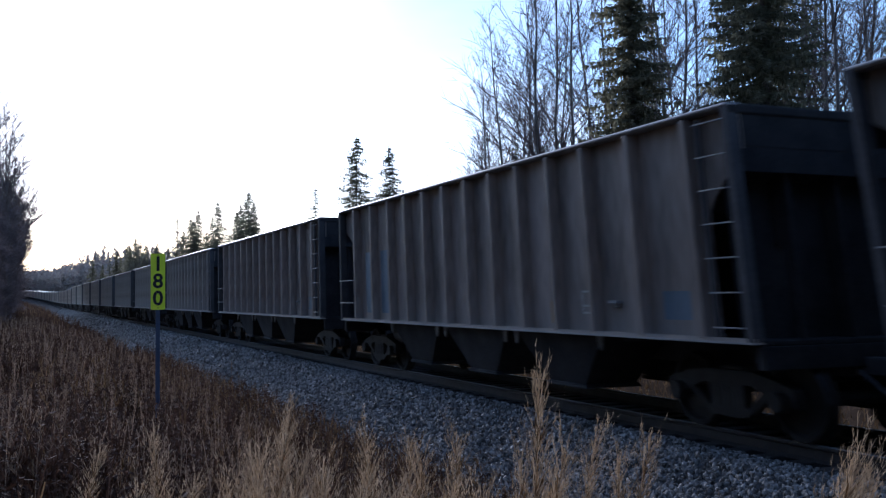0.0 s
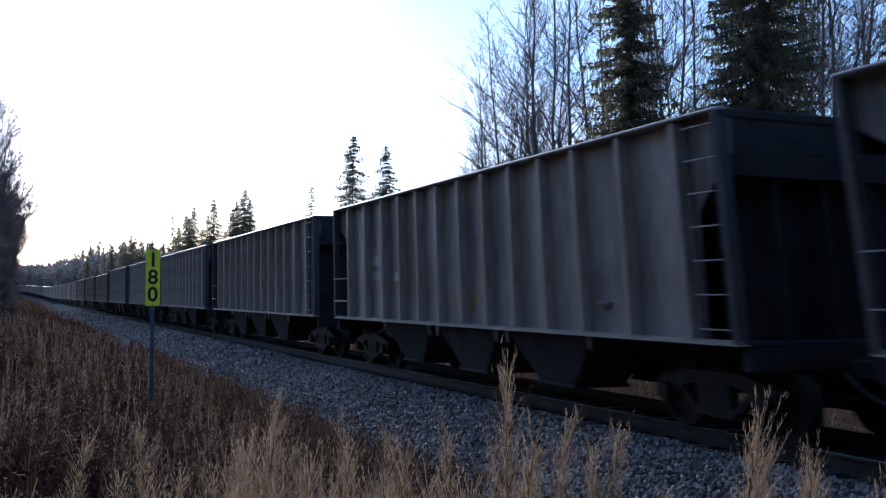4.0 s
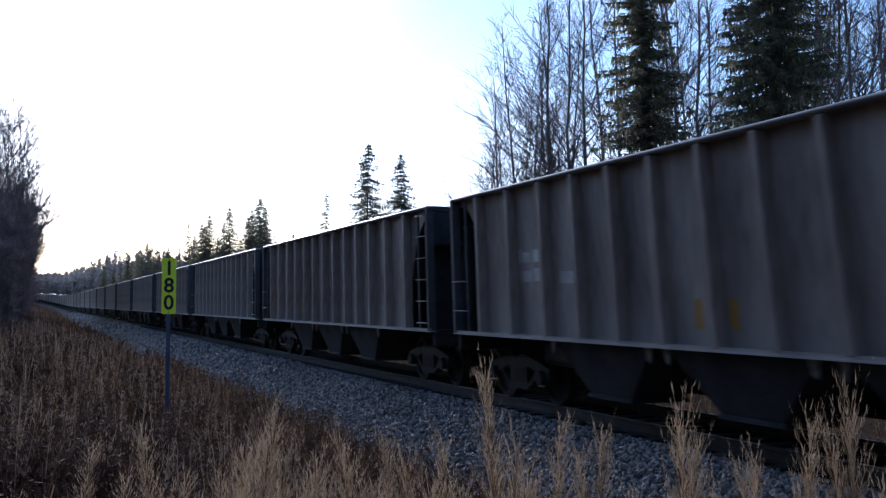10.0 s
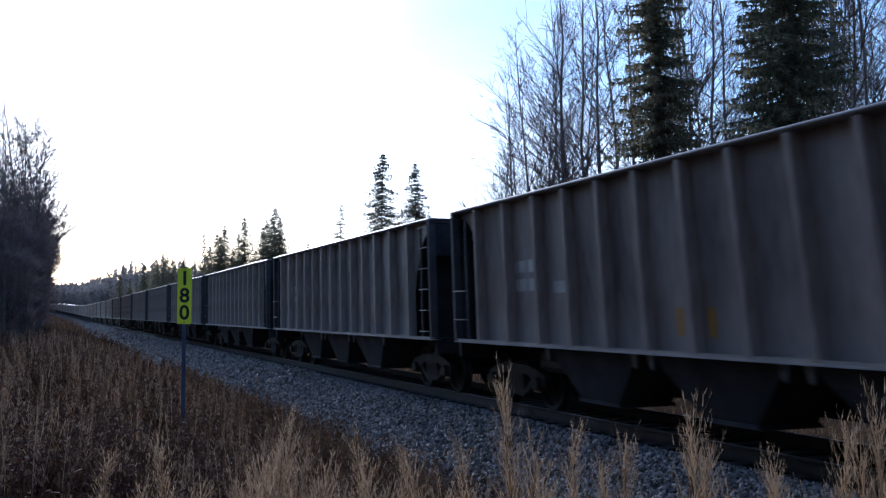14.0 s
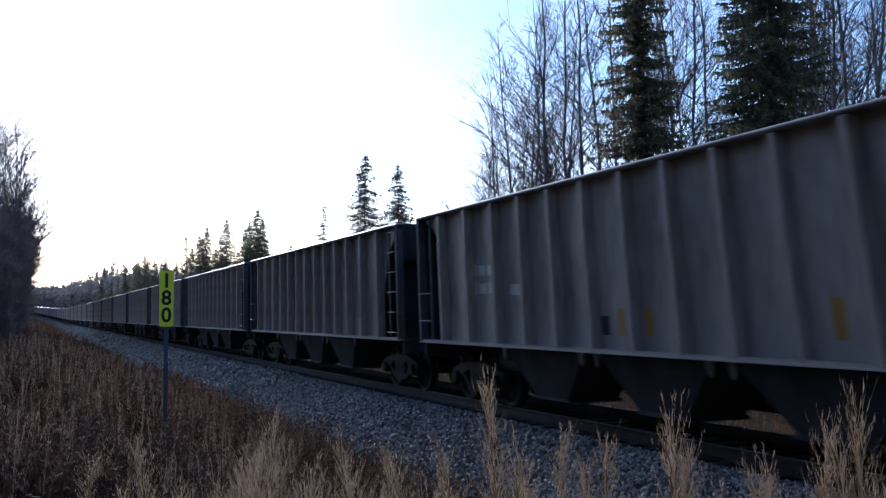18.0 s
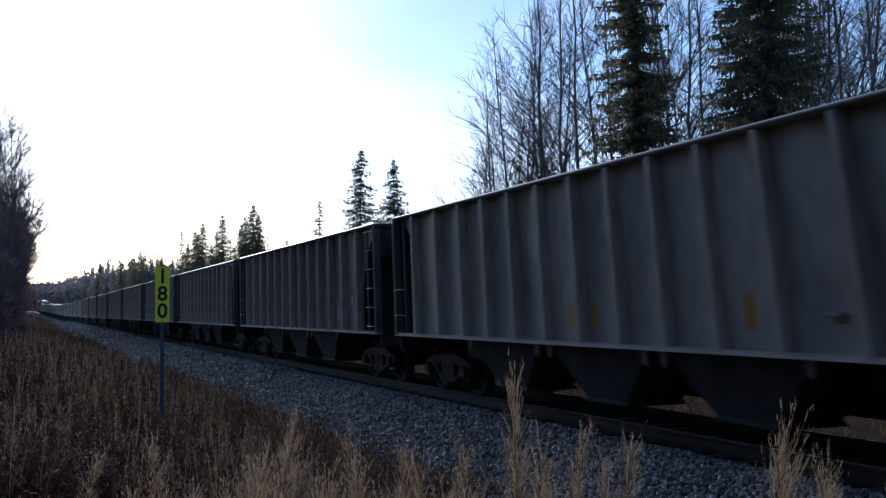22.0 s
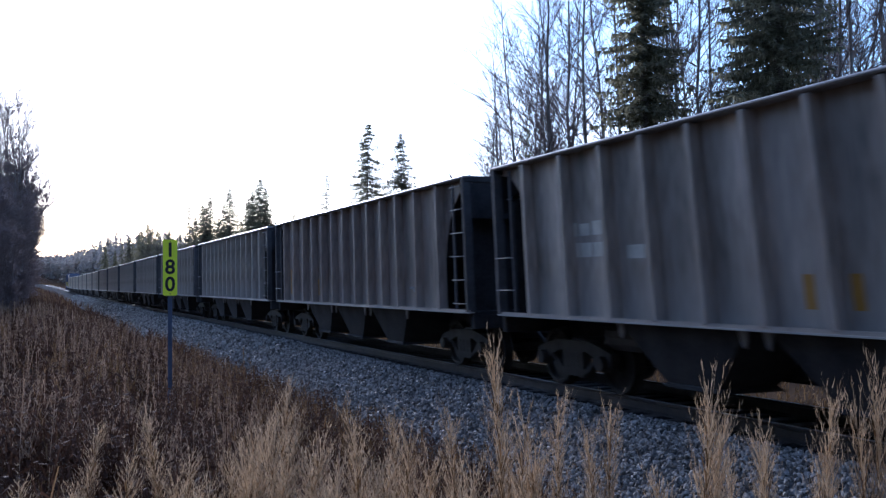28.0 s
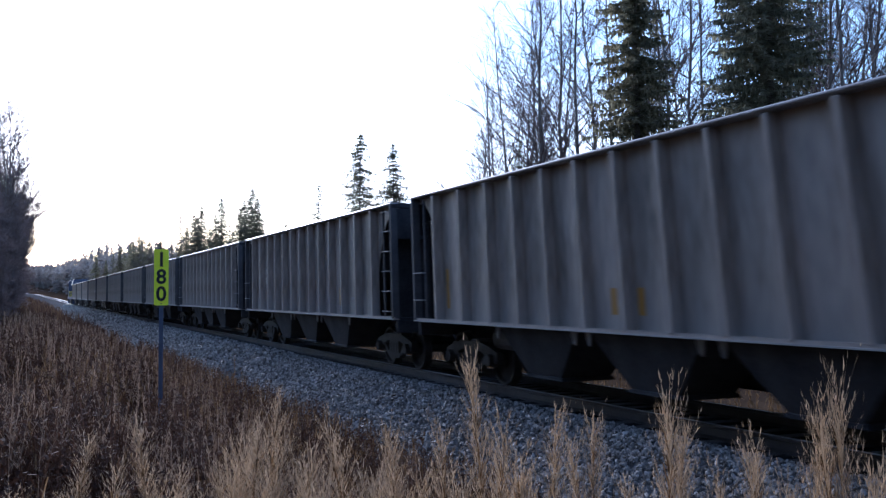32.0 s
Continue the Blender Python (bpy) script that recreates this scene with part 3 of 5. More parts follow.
            for dy in (-1.25, 1.25) if sx < 0 else ():
                part("hanger", ear, car, "small dusty hanger plate", at=pose(0, y + dy, 0))
    tank = Shape().tube([(0.9, -0.5, 0), (0.9, 0.5, 0)], [0.2, 0.2], 12).mesh("air_tank", M_STEEL_DARK, fix=True)
    part("air_tank", tank, car, at=pose(-1.75, 4.75 , 0.85))
    # the coal, below the rim
    coal = Shape()
    nx, ny = 8, 40
    rnd = random.Random(7)
    for j in range(ny + 1):
        for i in range(nx + 1):
            x, y = -HALF_W + 0.2 + (2 * HALF_W - 0.4) * i / nx, -long + 0.1 + (2 * long - 0.2) * j / ny
            coal.v.append((x, y, top - 0.55 + 0.2 * math.cos(x) * abs(math.sin(y * 0.9)) + rnd.uniform(-0.05, 0.05)))
    for j in range(ny):
        for i in range(nx):
            k = j * (nx + 1) + i
            coal.f.append((k, k + 1, k + nx + 2, k + nx + 1))
    part("coal_load", coal.mesh("coal_load", M_BLACK), car, "black heaped coal")
    return car


TRUCK = truck_meshes()
TALL_TOP, LOW_TOP = 3.795, 3.618
TRAIN_COEF = (5.28112e-05, -0.00286675, 0.0557707, -20.9364437, 6.8201171)
TRAIN_SLACK = ((0, -0.02), (1, 0.05), (2, -0.03), (3, 0.19), (6, 0.04), (7, -0.05), (8, 0.03), (9, -0.08), (10, 0.48), (11, 0.17), (12, 0.35), (13, 0.32), (14, 0.08), (17, -0.06), (18, -0.03), (19, -0.14), (20, -0.27), (21, 0.02), (22, 0), (23, -0.12), (24, -0.1), (25, 0.32), (28, 0.27), (29, 0.31), (30, 0.33), (31, -0.24), (32, -0.76))


def train_shift(t):
    """How far along the track the end of car 0 stands at t seconds."""
    s = 0.0
    for c in TRAIN_COEF:
        s = s * t + c
    return s + float(np.interp(t, [a for a, _ in TRAIN_SLACK], [b for _, b in TRAIN_SLACK]))


FIRST, LAST = -1, 50
TALL_UNTIL = 10
cars = []


def build_train():
    label_t = "tall grey ribbed steel coal hopper with straight slanted end cut-outs"
    label_l = "dark grey ribbed steel coal hopper with curved end cut-outs"
    label_s = "dark grey ribbed steel coal hopper with straight slanted end cut-outs"
    base = {"tall": build_hopper(TALL_TOP, False, LONG_TALL, label_t), "low": build_hopper(LOW_TOP, True, LONG_LOW, label_l), "plain": build_hopper(LOW_TOP, False, LONG_LOW, label_s)}
    used = set()
    for i in range(FIRST, LAST + 1):
        tall = "tall" if i <= TALL_UNTIL else "plain" if i in (11, 12, 17, 22, 39, 43) else "low"
        if tall in used:
            ob = copy_thing(base[tall], Matrix.Identity(4))
        else:
            ob = base[tall]
            used.add(tall)
        cars.append((ob, i * CAR_PITCH - (LONG_TALL if tall == "tall" else LONG_LOW)))
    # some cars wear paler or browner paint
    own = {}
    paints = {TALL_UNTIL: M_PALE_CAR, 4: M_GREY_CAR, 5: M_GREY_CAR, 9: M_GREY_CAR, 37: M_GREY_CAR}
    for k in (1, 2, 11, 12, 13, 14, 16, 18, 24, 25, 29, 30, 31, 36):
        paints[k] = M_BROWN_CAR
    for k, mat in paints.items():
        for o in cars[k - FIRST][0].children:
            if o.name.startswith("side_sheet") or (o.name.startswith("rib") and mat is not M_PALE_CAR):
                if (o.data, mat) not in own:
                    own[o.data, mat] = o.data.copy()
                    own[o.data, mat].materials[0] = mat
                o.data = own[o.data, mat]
    rnd = random.Random(29)
    for i, (ob, _) in enumerate(cars, FIRST):
        build_marks(ob, CAR_MARKS.get(i, "NL" if i % 3 else "C"), rnd, i > TALL_UNTIL and i not in (11, 12, 17, 22, 39, 43))


def mark(car, name, mat, y0, y1, z0, z1, label="", out=0.008):
    """A thin painted or stuck-on plate on the side of a car that the clearing sees."""
    x = -(HALF_W - SKIN) - out
    dy = car["half_length"] - 7.55
    part(name, Shape().box(x - 0.003, x, y0 + dy, y1 + dy, z0, z1).mesh(name, mat), car, label)


def build_marks(car, kinds, rnd, on_rib=False):
    if "N" in kinds:      # reporting marks, worn to bars
        for k, z in enumerate((2.33, 2.02)):
            for y0, y1 in ((4.30, 4.62), (4.68, 4.98), (5.02, 5.02 + 0.1 * rnd.random() + 0.05)):
                mark(car, "lettering_bar", M_WHITE, y0 + 0.05 * rnd.random(), y1, z, z + 0.16 + 0.06 * rnd.random(), "faded white lettering bar")
        mark(car, "lettering_bar", M_WHITE, 3.35, 3.75, 1.97, 2.15, "faded white lettering bar")
    if "M" in kinds:      # larger and fresher reporting marks nearer the end
        for z, y0, y1 in ((2.58, 5.42, 6.0), (2.24, 5.28, 6.2)):
            n = 4 if y1 - y0 < 0.8 else 6
            for k in range(n):
                w = (y1 - y0) / n
                mark(car, "lettering_bar", M_WHITE, y0 + k * w, y0 + (k + 0.8) * w, z + 0.02 * rnd.random(), z + 0.20 + 0.04 * rnd.random(), "white lettering bar")
    if "W" in kinds:
        mark(car, "faded_patch", M_WHITE, 3.25, 3.85, 1.35, 1.75, "pale rubbed-out patch of paint")
    if "C" in kinds:
        for y in (0.37, -0.28):
            mark(car, "reflector", M_ORANGE, y, y + 0.15, 1.36, 1.72, "faded orange reflector")
    if "L" in kinds:
        mark(car, "reflector", M_ORANGE, -3.55, -3.38, 1.38, 1.80, "faded orange reflector")
    if "R" in kinds:
        mark(car, "reflector", M_ORANGE, 2.88, 3.03, 1.36, 1.80, "faded orange reflector")
    if "S" in kinds:
        mark(car, "reflector_strip", M_ORANGE, 6.10, 6.23, 1.38, 2.12, "tall orange reflector strip")
    if "F" in kinds:
        mark(car, "reflector_strip", M_ORANGE, *((-6.18, -6.08) if on_rib else (-6.22, -6.06)), 1.40, 2.25, "tall orange reflector strip", SKIN - 0.002 if on_rib else 0.008)
    if "Y" in kinds:
        mark(car, "reflector", M_ORANGE, -2.95, -2.65, 1.25, 1.58, "faded orange reflector")
        mark(car, "reflector", M_ORANGE, 2.2, 2.42, 1.22, 1.52, "faded orange reflector")
    if "B" in kinds:      # stencil box
        for z in (1.40, 1.50, 1.70):
            mark(car, "stencil_bar", M_WHITE, -3.92, -3.58, z, z + 0.025, "white stencil line")
        for y in (-3.93, -3.58):
            mark(car, "stencil_bar", M_WHITE, y, y + 0.02, 1.40, 1.725, "white stencil line")
        mark(car, "stencil_patch", M_BLUE_PATCH, -6.05, -5.5, 1.35, 1.7, "grey repainted patch")
    if "D" in kinds:
        mark(car, "stencil_patch", M_STEEL_DARK, 0.75, 1.05, 1.36, 1.62, "dark repainted patch")
    if "P" in kinds:
        for y in (5.3, 4.25):
            mark(car, "repainted_panel", M_BLUE_PATCH, y, y + 0.75, SILL_Z + 0.2, 2.7, "blue-grey repainted panel", out=0.004 + 0.0085)
    if "G" in kinds:      # spray paint as plain rounded shapes
        for name, mat, ya, yb, za, zb, n in (("spray_paint", M_GRAF_PALE, -6.0, -2.4, 1.25, 2.2, 9), ("spray_paint", M_GRAF, 0.4, 5.9, 1.25, 1.9, 14)):
            for i in range(n):
                yc, zc = ya + (yb - ya) * (i + 0.5) / n, rnd.uniform(za + 0.2, zb - 0.25)
                w, h = rnd.uniform(0.12, 0.24), rnd.uniform(0.15, 0.32)
                ring = [(yc + w * math.cos(a) * (0.8 + 0.3 * math.sin(3 * a + i)), zc + h * math.sin(a) * (0.8 + 0.25 * math.cos(2 * a + i))) for a in (2 * math.pi * k / 14 for k in range(14))]
                x = -(HALF_W - SKIN) - 0.008 - 0.001 * (i % 3)
                part(name, Shape().prism(ring, "x", x - 0.003, x).mesh(name, mat), car, "blob of faded spray paint")


CAR_MARKS = {0: "NB", 1: "BYP", 2: "BNY", 3: "NC", 4: "SN", 5: "B", 6: "NC", 7: "NL", 8: "BC", 9: "NP", 10: "BL", 11: "NC", 12: "NLC", 13: "NC", 14: "SR", 15: "S", 16: "NC", 17: "F", 18: "NCL", 22: "FL", 23: "NLCD", 24: "C", 25: "MS",
             27: "F", 28: "CL", 29: "GC", 30: "MRSW", 31: "SN", 35: "NC", 36: "SR", 37: "SN", 38: "NC", 39: "FD", 40: "CS"}


def build_locomotive():
    loco = thing("locomotive", "dark blue and yellow diesel locomotive at the end of the train", "locomotive")
    P = lambda name, sh, mat, label="", bevel=0.03, at=None: part(name, sh.mesh(name, mat, bevel=bevel), loco, label, at)
    P("underframe", Shape().box(-1.5, 1.5, -10.4, 10.4, 1.05, 1.45), M_LOCO_BLUE)
    P("long_hood", Shape().box(-0.95, 0.95, -9.6, 4.6, 1.45, 4.35, top=(-0.8, 0.8, -9.6, 4.6)), M_LOCO_BLUE)
    P("radiator", Shape().box(-1.45, 1.45, -9.4, -5.4, 3.5, 4.6, top=(-1.2, 1.2, -9.3, -5.5)), M_LOCO_BLUE, "dark flared radiator housing")
    P("cab", Shape().box(-1.52, 1.52, 4.7, 7.6, 1.45, 4.3).box(-1.5, 1.5, 4.7, 7.5, 4.3, 4.75, top=(-1.0, 1.0, 4.7, 7.2)), M_LOCO_BLUE, "dark blue cab")
    P("nose", Shape().box(-1.2, 1.2, 7.6, 9.6, 1.45, 3.3, top=(-0.95, 0.95, 7.6, 9.3)), M_LOCO_YELLOW, "yellow nose")
    P("fuel_tank", Shape().box(-1.35, 1.35, -3.0, 3.0, 0.35, 1.05, top=(-1.45, 1.45, -3, 3)), M_STEEL_DARK)
    P("exhaust_stack", Shape().box(-0.4, 0.4, -1.5, 0.2, 4.35, 4.7), M_STEEL_DARK)
    for sx in (-1, 1):
        P("cab_window", Shape().box(sx * 1.52 - 0.01, sx * 1.52 + 0.01, 5.2, 7.0, 3.2, 3.95), M_GLASS, bevel=0)
        P("windscreen", Shape().box(0.12 if sx > 0 else -1.2, 1.2 if sx > 0 else -0.12, 7.595, 7.62, 3.4, 4.05), M_GLASS, bevel=0)
        P("handrail", Shape().tube([(sx * 1.48, -9.8, 2.5), (sx * 1.48, 4.5, 2.5)], [0.02, 0.02], 6), M_LOCO_YELLOW, bevel=0)
        for k in range(8):
            P("stanchion", Shape().tube([(sx * 1.48, -9.6 + k * 2.0, 1.45), (sx * 1.48, -9.6 + k * 2.0, 2.5)], [0.018, 0.018], 5), M_LOCO_YELLOW, bevel=0)
        P("pilot_plate", Shape().box(-1.45, 1.45, sx * 10.4 - 0.05, sx * 10.4 + 0.05, 0.25, 1.3), M_LOCO_BLUE)
    for ey in (-1, 1):
        build_truck(loco, ey * 6.9)
        P("coupler", Shape().box(-0.12, 0.12, ey * 10.7 - 0.4, ey * 10.7 + 0.4, 0.72, 0.98), M_STEEL_DARK)
    cars.append((loco, (LAST + 1) * CAR_PITCH - 4.35))


build_train()
build_locomotive()


# ---------------------------------------------------------------- milepost
def build_milepost():
    x, y = 1.76, 14.6
    z0 = ground_z(x, y)
    post = thing("milepost", "yellow-green milepost sign reading 180 on a thin blue post", "sign", at=pose(x, y, 0, 0, 0, -6))
    part("post", Shape().prism([(-0.03, -0.018), (-0.03, 0.018), (-0.008, 0.018), (-0.008, -0.006), (0.008, -0.006), (0.008, 0.018), (0.03, 0.018), (0.03, -0.018)], "z", z0 - 0.2, 2.26).mesh("post", M_POST, fix=True), post, "thin dull blue steel post")
    w, z1, z2, r = 0.10, 1.515, 2.315, 0.025
    outline = []
    for cx, cz, a0 in ((w - r, z2 - r, 0), (-w + r, z2 - r, 90), (-w + r, z1 + r, 180), (w - r, z1 + r, 270)):
        outline += [(cx + r * math.cos(radians(a0 + k * 22.5)), cz + r * math.sin(radians(a0 + k * 22.5))) for k in range(5)]
    part("sign_plate", Shape().prism(outline, "y", -0.026, -0.022).mesh("sign_plate", M_SIGN, fix=True), post, "fluorescent yellow-green plate")
    for ch, z in (("1", 2.08), ("8", 1.835), ("0", 1.59)):
        cu = bpy.data.curves.new("digit", "FONT")
        cu.body, cu.size, cu.align_x, cu.extrude, cu.offset = ch, 0.285, "CENTER", 0.001, 0.006
        ob = new("digit", cu)
        bpy.context.view_layer.update()
        me = bpy.data.meshes.new_from_object(ob.evaluated_get(bpy.context.evaluated_depsgraph_get()))
        bpy.data.objects.remove(ob)
        me.materials.clear()
        me.materials.append(M_BLACK)
        part("digit", me, post, "black digit", at=pose(0, -0.0285, z - 0.005, 90, 0, 0))
    bolt = Shape().tube([(0, -0.032, 0), (0, -0.026, 0)], [0.008, 0.008], 8).mesh("bolt", M_STEEL_DARK)
    for z in (1.54, 2.29):
        part("bolt", bolt, post, at=pose(0, 0, z))


build_milepost()


# ---------------------------------------------------------------- trees
def spruce(seed, h, r, thick=1.0, grain=0.12):
    """A narrow northern spruce: trunk, drooping branches with needle sprays."""
    rnd = random.Random(seed)
    tree = thing("spruce_tree", "dark green narrow spruce tree", "tree", "spruces by the track")
    tr = Shape()
    lean = (rnd.uniform(-0.01, 0.01) * h, rnd.uniform(-0.01, 0.01) * h)
    tr.tube([(lean[0] * (i / 6) ** 2, lean[1] * (i / 6) ** 2, h * i / 6 - 0.3 * (i == 0)) for i in range(7)], [0.014 * h * (1 - i / 6) + 0.012 for i in range(7)], 7)
    part("trunk", tr.mesh("trunk", M_SPRUCE_BARK, smooth=True), tree)
    cr = Shape()
    z = 0.06 * h
    lobes = [rnd.uniform(0.75, 1.15) for _ in range(12)]
    while z < h - 0.05:
        k = z / h
        reach = r * min(1.0, 2.1 * (1 - k)) ** 0.9 * (0.6 + 0.4 * min(1, k / 0.15)) + 0.05
        reach *= 0.86 + 0.2 * abs(math.sin(z * 2.1 + seed))
        for b in range(max(4, int(rnd.choice((6, 7, 8)) * thick * (1.25 - 0.5 * k)))):
            a = rnd.uniform(0, 2 * math.pi)
            ln = reach * rnd.choice((0.5, 0.75, 0.9, 1.0, 1.1)) * lobes[int(a * 1.9) % 12]
            droop = rnd.uniform(0.05, 0.75) * ln
            d = Vector((math.cos(a), math.sin(a), 0))
            side = Vector((-d.y, d.x, 0))
            base = Vector((lean[0] * k * k, lean[1] * k * k, z + rnd.uniform(-0.22, 0.22)))
            n = max(3, int(ln / grain))
            for i in range(n):
                u = (i + 0.5 + rnd.uniform(-0.25, 0.25)) / n
                p = base + d * ln * u + Vector((0, 0, -droop * u * (1.6 - u * 0.9)))
                wdt = (1.5 * grain * (1 - 0.5 * u) + 0.04) * min(1.0, 0.5 + ln / 1.2)
                for sgn in (-1, 1):
                    tip = p + side * sgn * wdt * rnd.uniform(0.6, 1.4) + d * rnd.uniform(0.02, 0.15) + Vector((0, 0, -rnd.uniform(-0.02, 0.14)))
                    cr.tri(p - d * grain * 0.4, p + d * grain * 0.5 + Vector((0, 0, 0.025)), tip)
                hang = p + d * rnd.uniform(-0.05, 0.1) + side * rnd.uniform(-0.06, 0.06) + Vector((0, 0, -rnd.uniform(0.08, 0.30)))
                cr.tri(p - d * grain * 0.5, p + d * grain * 0.5, hang)
            tip = base + d * ln + Vector((0, 0, -droop * 0.7 + 0.08))
            cr.tri(tip - d * 0.25 + side * 0.06, tip - d * 0.25 - side * 0.06, tip)
        z += rnd.uniform(0.12, 0.21) * (1.0 if k > 0.2 else 1.3)
    for i in range(14):
        zz = h - 1.3 + i * 0.1
        for j in range(3):
            a = rnd.uniform(0, 6.28)
            d = Vector((math.cos(a), math.sin(a), 0.1)) * (0.24 - 0.015 * i)
            cr.tri((lean[0], lean[1], zz), (lean[0], lean[1], zz + 0.14), Vector((lean[0], lean[1], zz)) + d)
    part("crown", cr.mesh("crown", M_NEEDLE), tree)
    return tree


def spire(seed, h, r, dense=1.0):
    """A slender spruce in the middle distance: open whorls of thin drooping boughs fringed with needle twigs."""
    rnd = random.Random(seed)
    tree = thing("spruce_tree", "slender open-crowned spruce tree", "tree", "spruces by the track")
    bend = (rnd.uniform(-0.012, 0.012) * h, rnd.uniform(-0.012, 0.012) * h)
    mid = lambda z: Vector((bend[0] * (z / h) ** 2, bend[1] * (z / h) ** 2, z))
    part("trunk", Shape().tube([mid(h * i / 6) - Vector((0, 0, 0.3 * (i == 0))) for i in range(7)], [0.010 * h * (1 - i / 6) + 0.010 for i in range(7)], 6).mesh("trunk", M_SPRUCE_BARK, smooth=True), tree)
    cr = Shape()
    z = 0.08 * h
    while z < h - 0.1:
        reach = r * min(1.0, (h - z) / (0.5 * h)) ** 0.8 * rnd.uniform(0.8, 1.1) + 0.10
        for b in range(max(3, int(rnd.choice((5, 6, 7, 8)) * dense))):
            a = rnd.uniform(0, 2 * math.pi)
            ln = reach * rnd.choice((0.45, 0.7, 0.85, 1.0, 1.0, 1.15))
            d = Vector((math.cos(a), math.sin(a), 0))
            side = Vector((-d.y, d.x, 0))
            drop, lift = rnd.uniform(0.25, 0.6) * ln, rnd.uniform(0.1, 0.35) * ln
            at = lambda u: mid(z) + d * ln * u + Vector((0, 0, -drop * u + lift * u * u * u))
            n = max(3, int(ln / 0.085))
            up = Vector((0, 0, 0.014))
            cr.quad(at(0) - up, at(0) + up, at(1) + up * 0.5, at(1) - up * 0.5)
            for i in range(n):
                u = (i + rnd.random()) / n
                p = at(u)
                tw = (0.30 * (1 - 0.55 * u) + 0.05) * min(1.0, 0.35 + ln / 1.3)
                for sgn in (-1, 1):
                    if rnd.random() < 0.85 * min(1.0, dense + 0.2):
                        e = p + side * sgn * tw * rnd.uniform(0.5, 1.1) + d * tw * rnd.uniform(0.2, 0.7) + Vector((0, 0, rnd.uniform(-0.12, 0.03)))
                        w = d * 0.034 + Vector((0, 0, rnd.uniform(-0.02, 0.02)))
                        cr.tri(p - w, p + w, e)
                if rnd.random() < 0.8 * dense:
                    cr.tri(p - d * 0.035, p + d * 0.035, p + d * rnd.uniform(-0.02, 0.08) + side * rnd.uniform(-0.05, 0.05) + Vector((0, 0, -rnd.uniform(0.08, 0.24))))
        z += rnd.uniform(0.14, 0.26) / (0.6 + 0.4 * dense)
    for i in range(16):
        zz = h - 1.1 + i * 0.07
        a = rnd.uniform(0, 6.28)
        e = Vector((math.cos(a), math.sin(a), 0.35)) * (0.26 - 0.014 * i)
        cr.tri(mid(zz), mid(zz + 0.07), mid(zz) + e)
    part("crown", cr.mesh("crown", M_NEEDLE), tree, "thin drooping boughs of dull green needles")
    return tree


def birch(seed, h, spread=1.0, boughs=26, fine=1.0, leafy=0.06, label="tall bare birch with pale trunk and fine twigs"):
    """A bare birch: trunk, rising boughs, fine twigs, a few withered leaves."""
    rnd = random.Random(seed)
    tree = thing("birch_tree", label, "tree", "bare birches")
    lean = Vector((rnd.uniform(-0.08, 0.08) * h, rnd.uniform(-0.08, 0.08) * h, 0))
    wob = [Vector((rnd.uniform(-0.08, 0.08), rnd.uniform(-0.08, 0.08), 0)) for _ in range(9)]
    at = lambda k: lean * k * k + Vector((0, 0, h * k)) + wob[min(8, int(k * 8))] * (1 - k * 8 % 1) * min(1, k * 4) + wob[min(8, int(k * 8) + 1)] * (k * 8 % 1) * min(1, k * 4)
    r0 = 0.0050 * h
    tr = Shape()
    tr.tube([at(i / 12) - Vector((0, 0, 0.3 * (i == 0))) for i in range(13)], [r0 * (1 - i / 12) ** 0.8 + 0.008 for i in range(13)], 7)
    part("trunk", tr.mesh("trunk", M_BIRCH, smooth=True), tree, "pale peeling bark")
    bo, lf = Shape(), Shape()

    def bough(p, d, ln, rad, level):
        pts, q = [p], p
        seg = 4 if level == 0 else (2 if level == 1 else 1)
        for i in range(seg):
            bend = Vector((rnd.uniform(-1, 1), rnd.uniform(-1, 1), rnd.uniform(-0.6, 0.8))) * 0.19
            d = (d + bend + (Vector((0, 0, 0.06)) if level == 0 else Vector((0, 0, 0.0)))).normalized()
            q = q + d * ln / seg
            pts.append(q)
        bo.tube(pts, [rad * (1 - 0.8 * i / seg) for i in range(seg + 1)], 3, cap=False)
        if level < 2:
            kids = int((7.5 if level == 0 else 3.5) * fine * min(1.2, 0.55 + ln / 2))
            for i in range(kids):
                u = rnd.uniform(0.2, 1.0)
                k = min(seg - 1, int(u * seg))
                b = pts[k].lerp(pts[k + 1], u * seg - k)
                s = (d + Vector((rnd.uniform(-1, 1), rnd.uniform(-1, 1), rnd.uniform(-0.6, 0.8))) * 0.85).normalized()
                bough(b, s, ln * rnd.uniform(0.30, 0.55), max(0.0062, rad * 0.45), level + 1)
        elif rnd.random() < leafy:
            s = Vector((rnd.uniform(-1, 1), rnd.uniform(-1, 1), rnd.uniform(-1, 1))).normalized() * 0.05
            w = s.cross(Vector((0.3, 0.2, 1))).normalized() * 0.03
            lf.quad(q, q + s * 0.5 + w, q + s, q + s * 0.5 - w)

    for i in range(boughs):
        k = 0.28 + 0.70 * ((i + rnd.random()) / boughs)
        a = rnd.uniform(0, 2 * math.pi)
        rise_ = rnd.uniform(0.45, 1.5)
        d = Vector((math.cos(a), math.sin(a), rise_)).normalized()
        bough(at(k), d, spread * h * 0.27 * (1.12 - k) * rnd.uniform(0.6, 1.25) + 0.35, r0 * 0.38 * (1.1 - k) + 0.008, 0)
    part("crown", bo.mesh("crown", M_TWIG), tree, "crown of fine bare brown twigs")
    if lf.v:
        part("foliage", lf.mesh("foliage", M_LEAF), tree, "few withered leaves")
    return tree


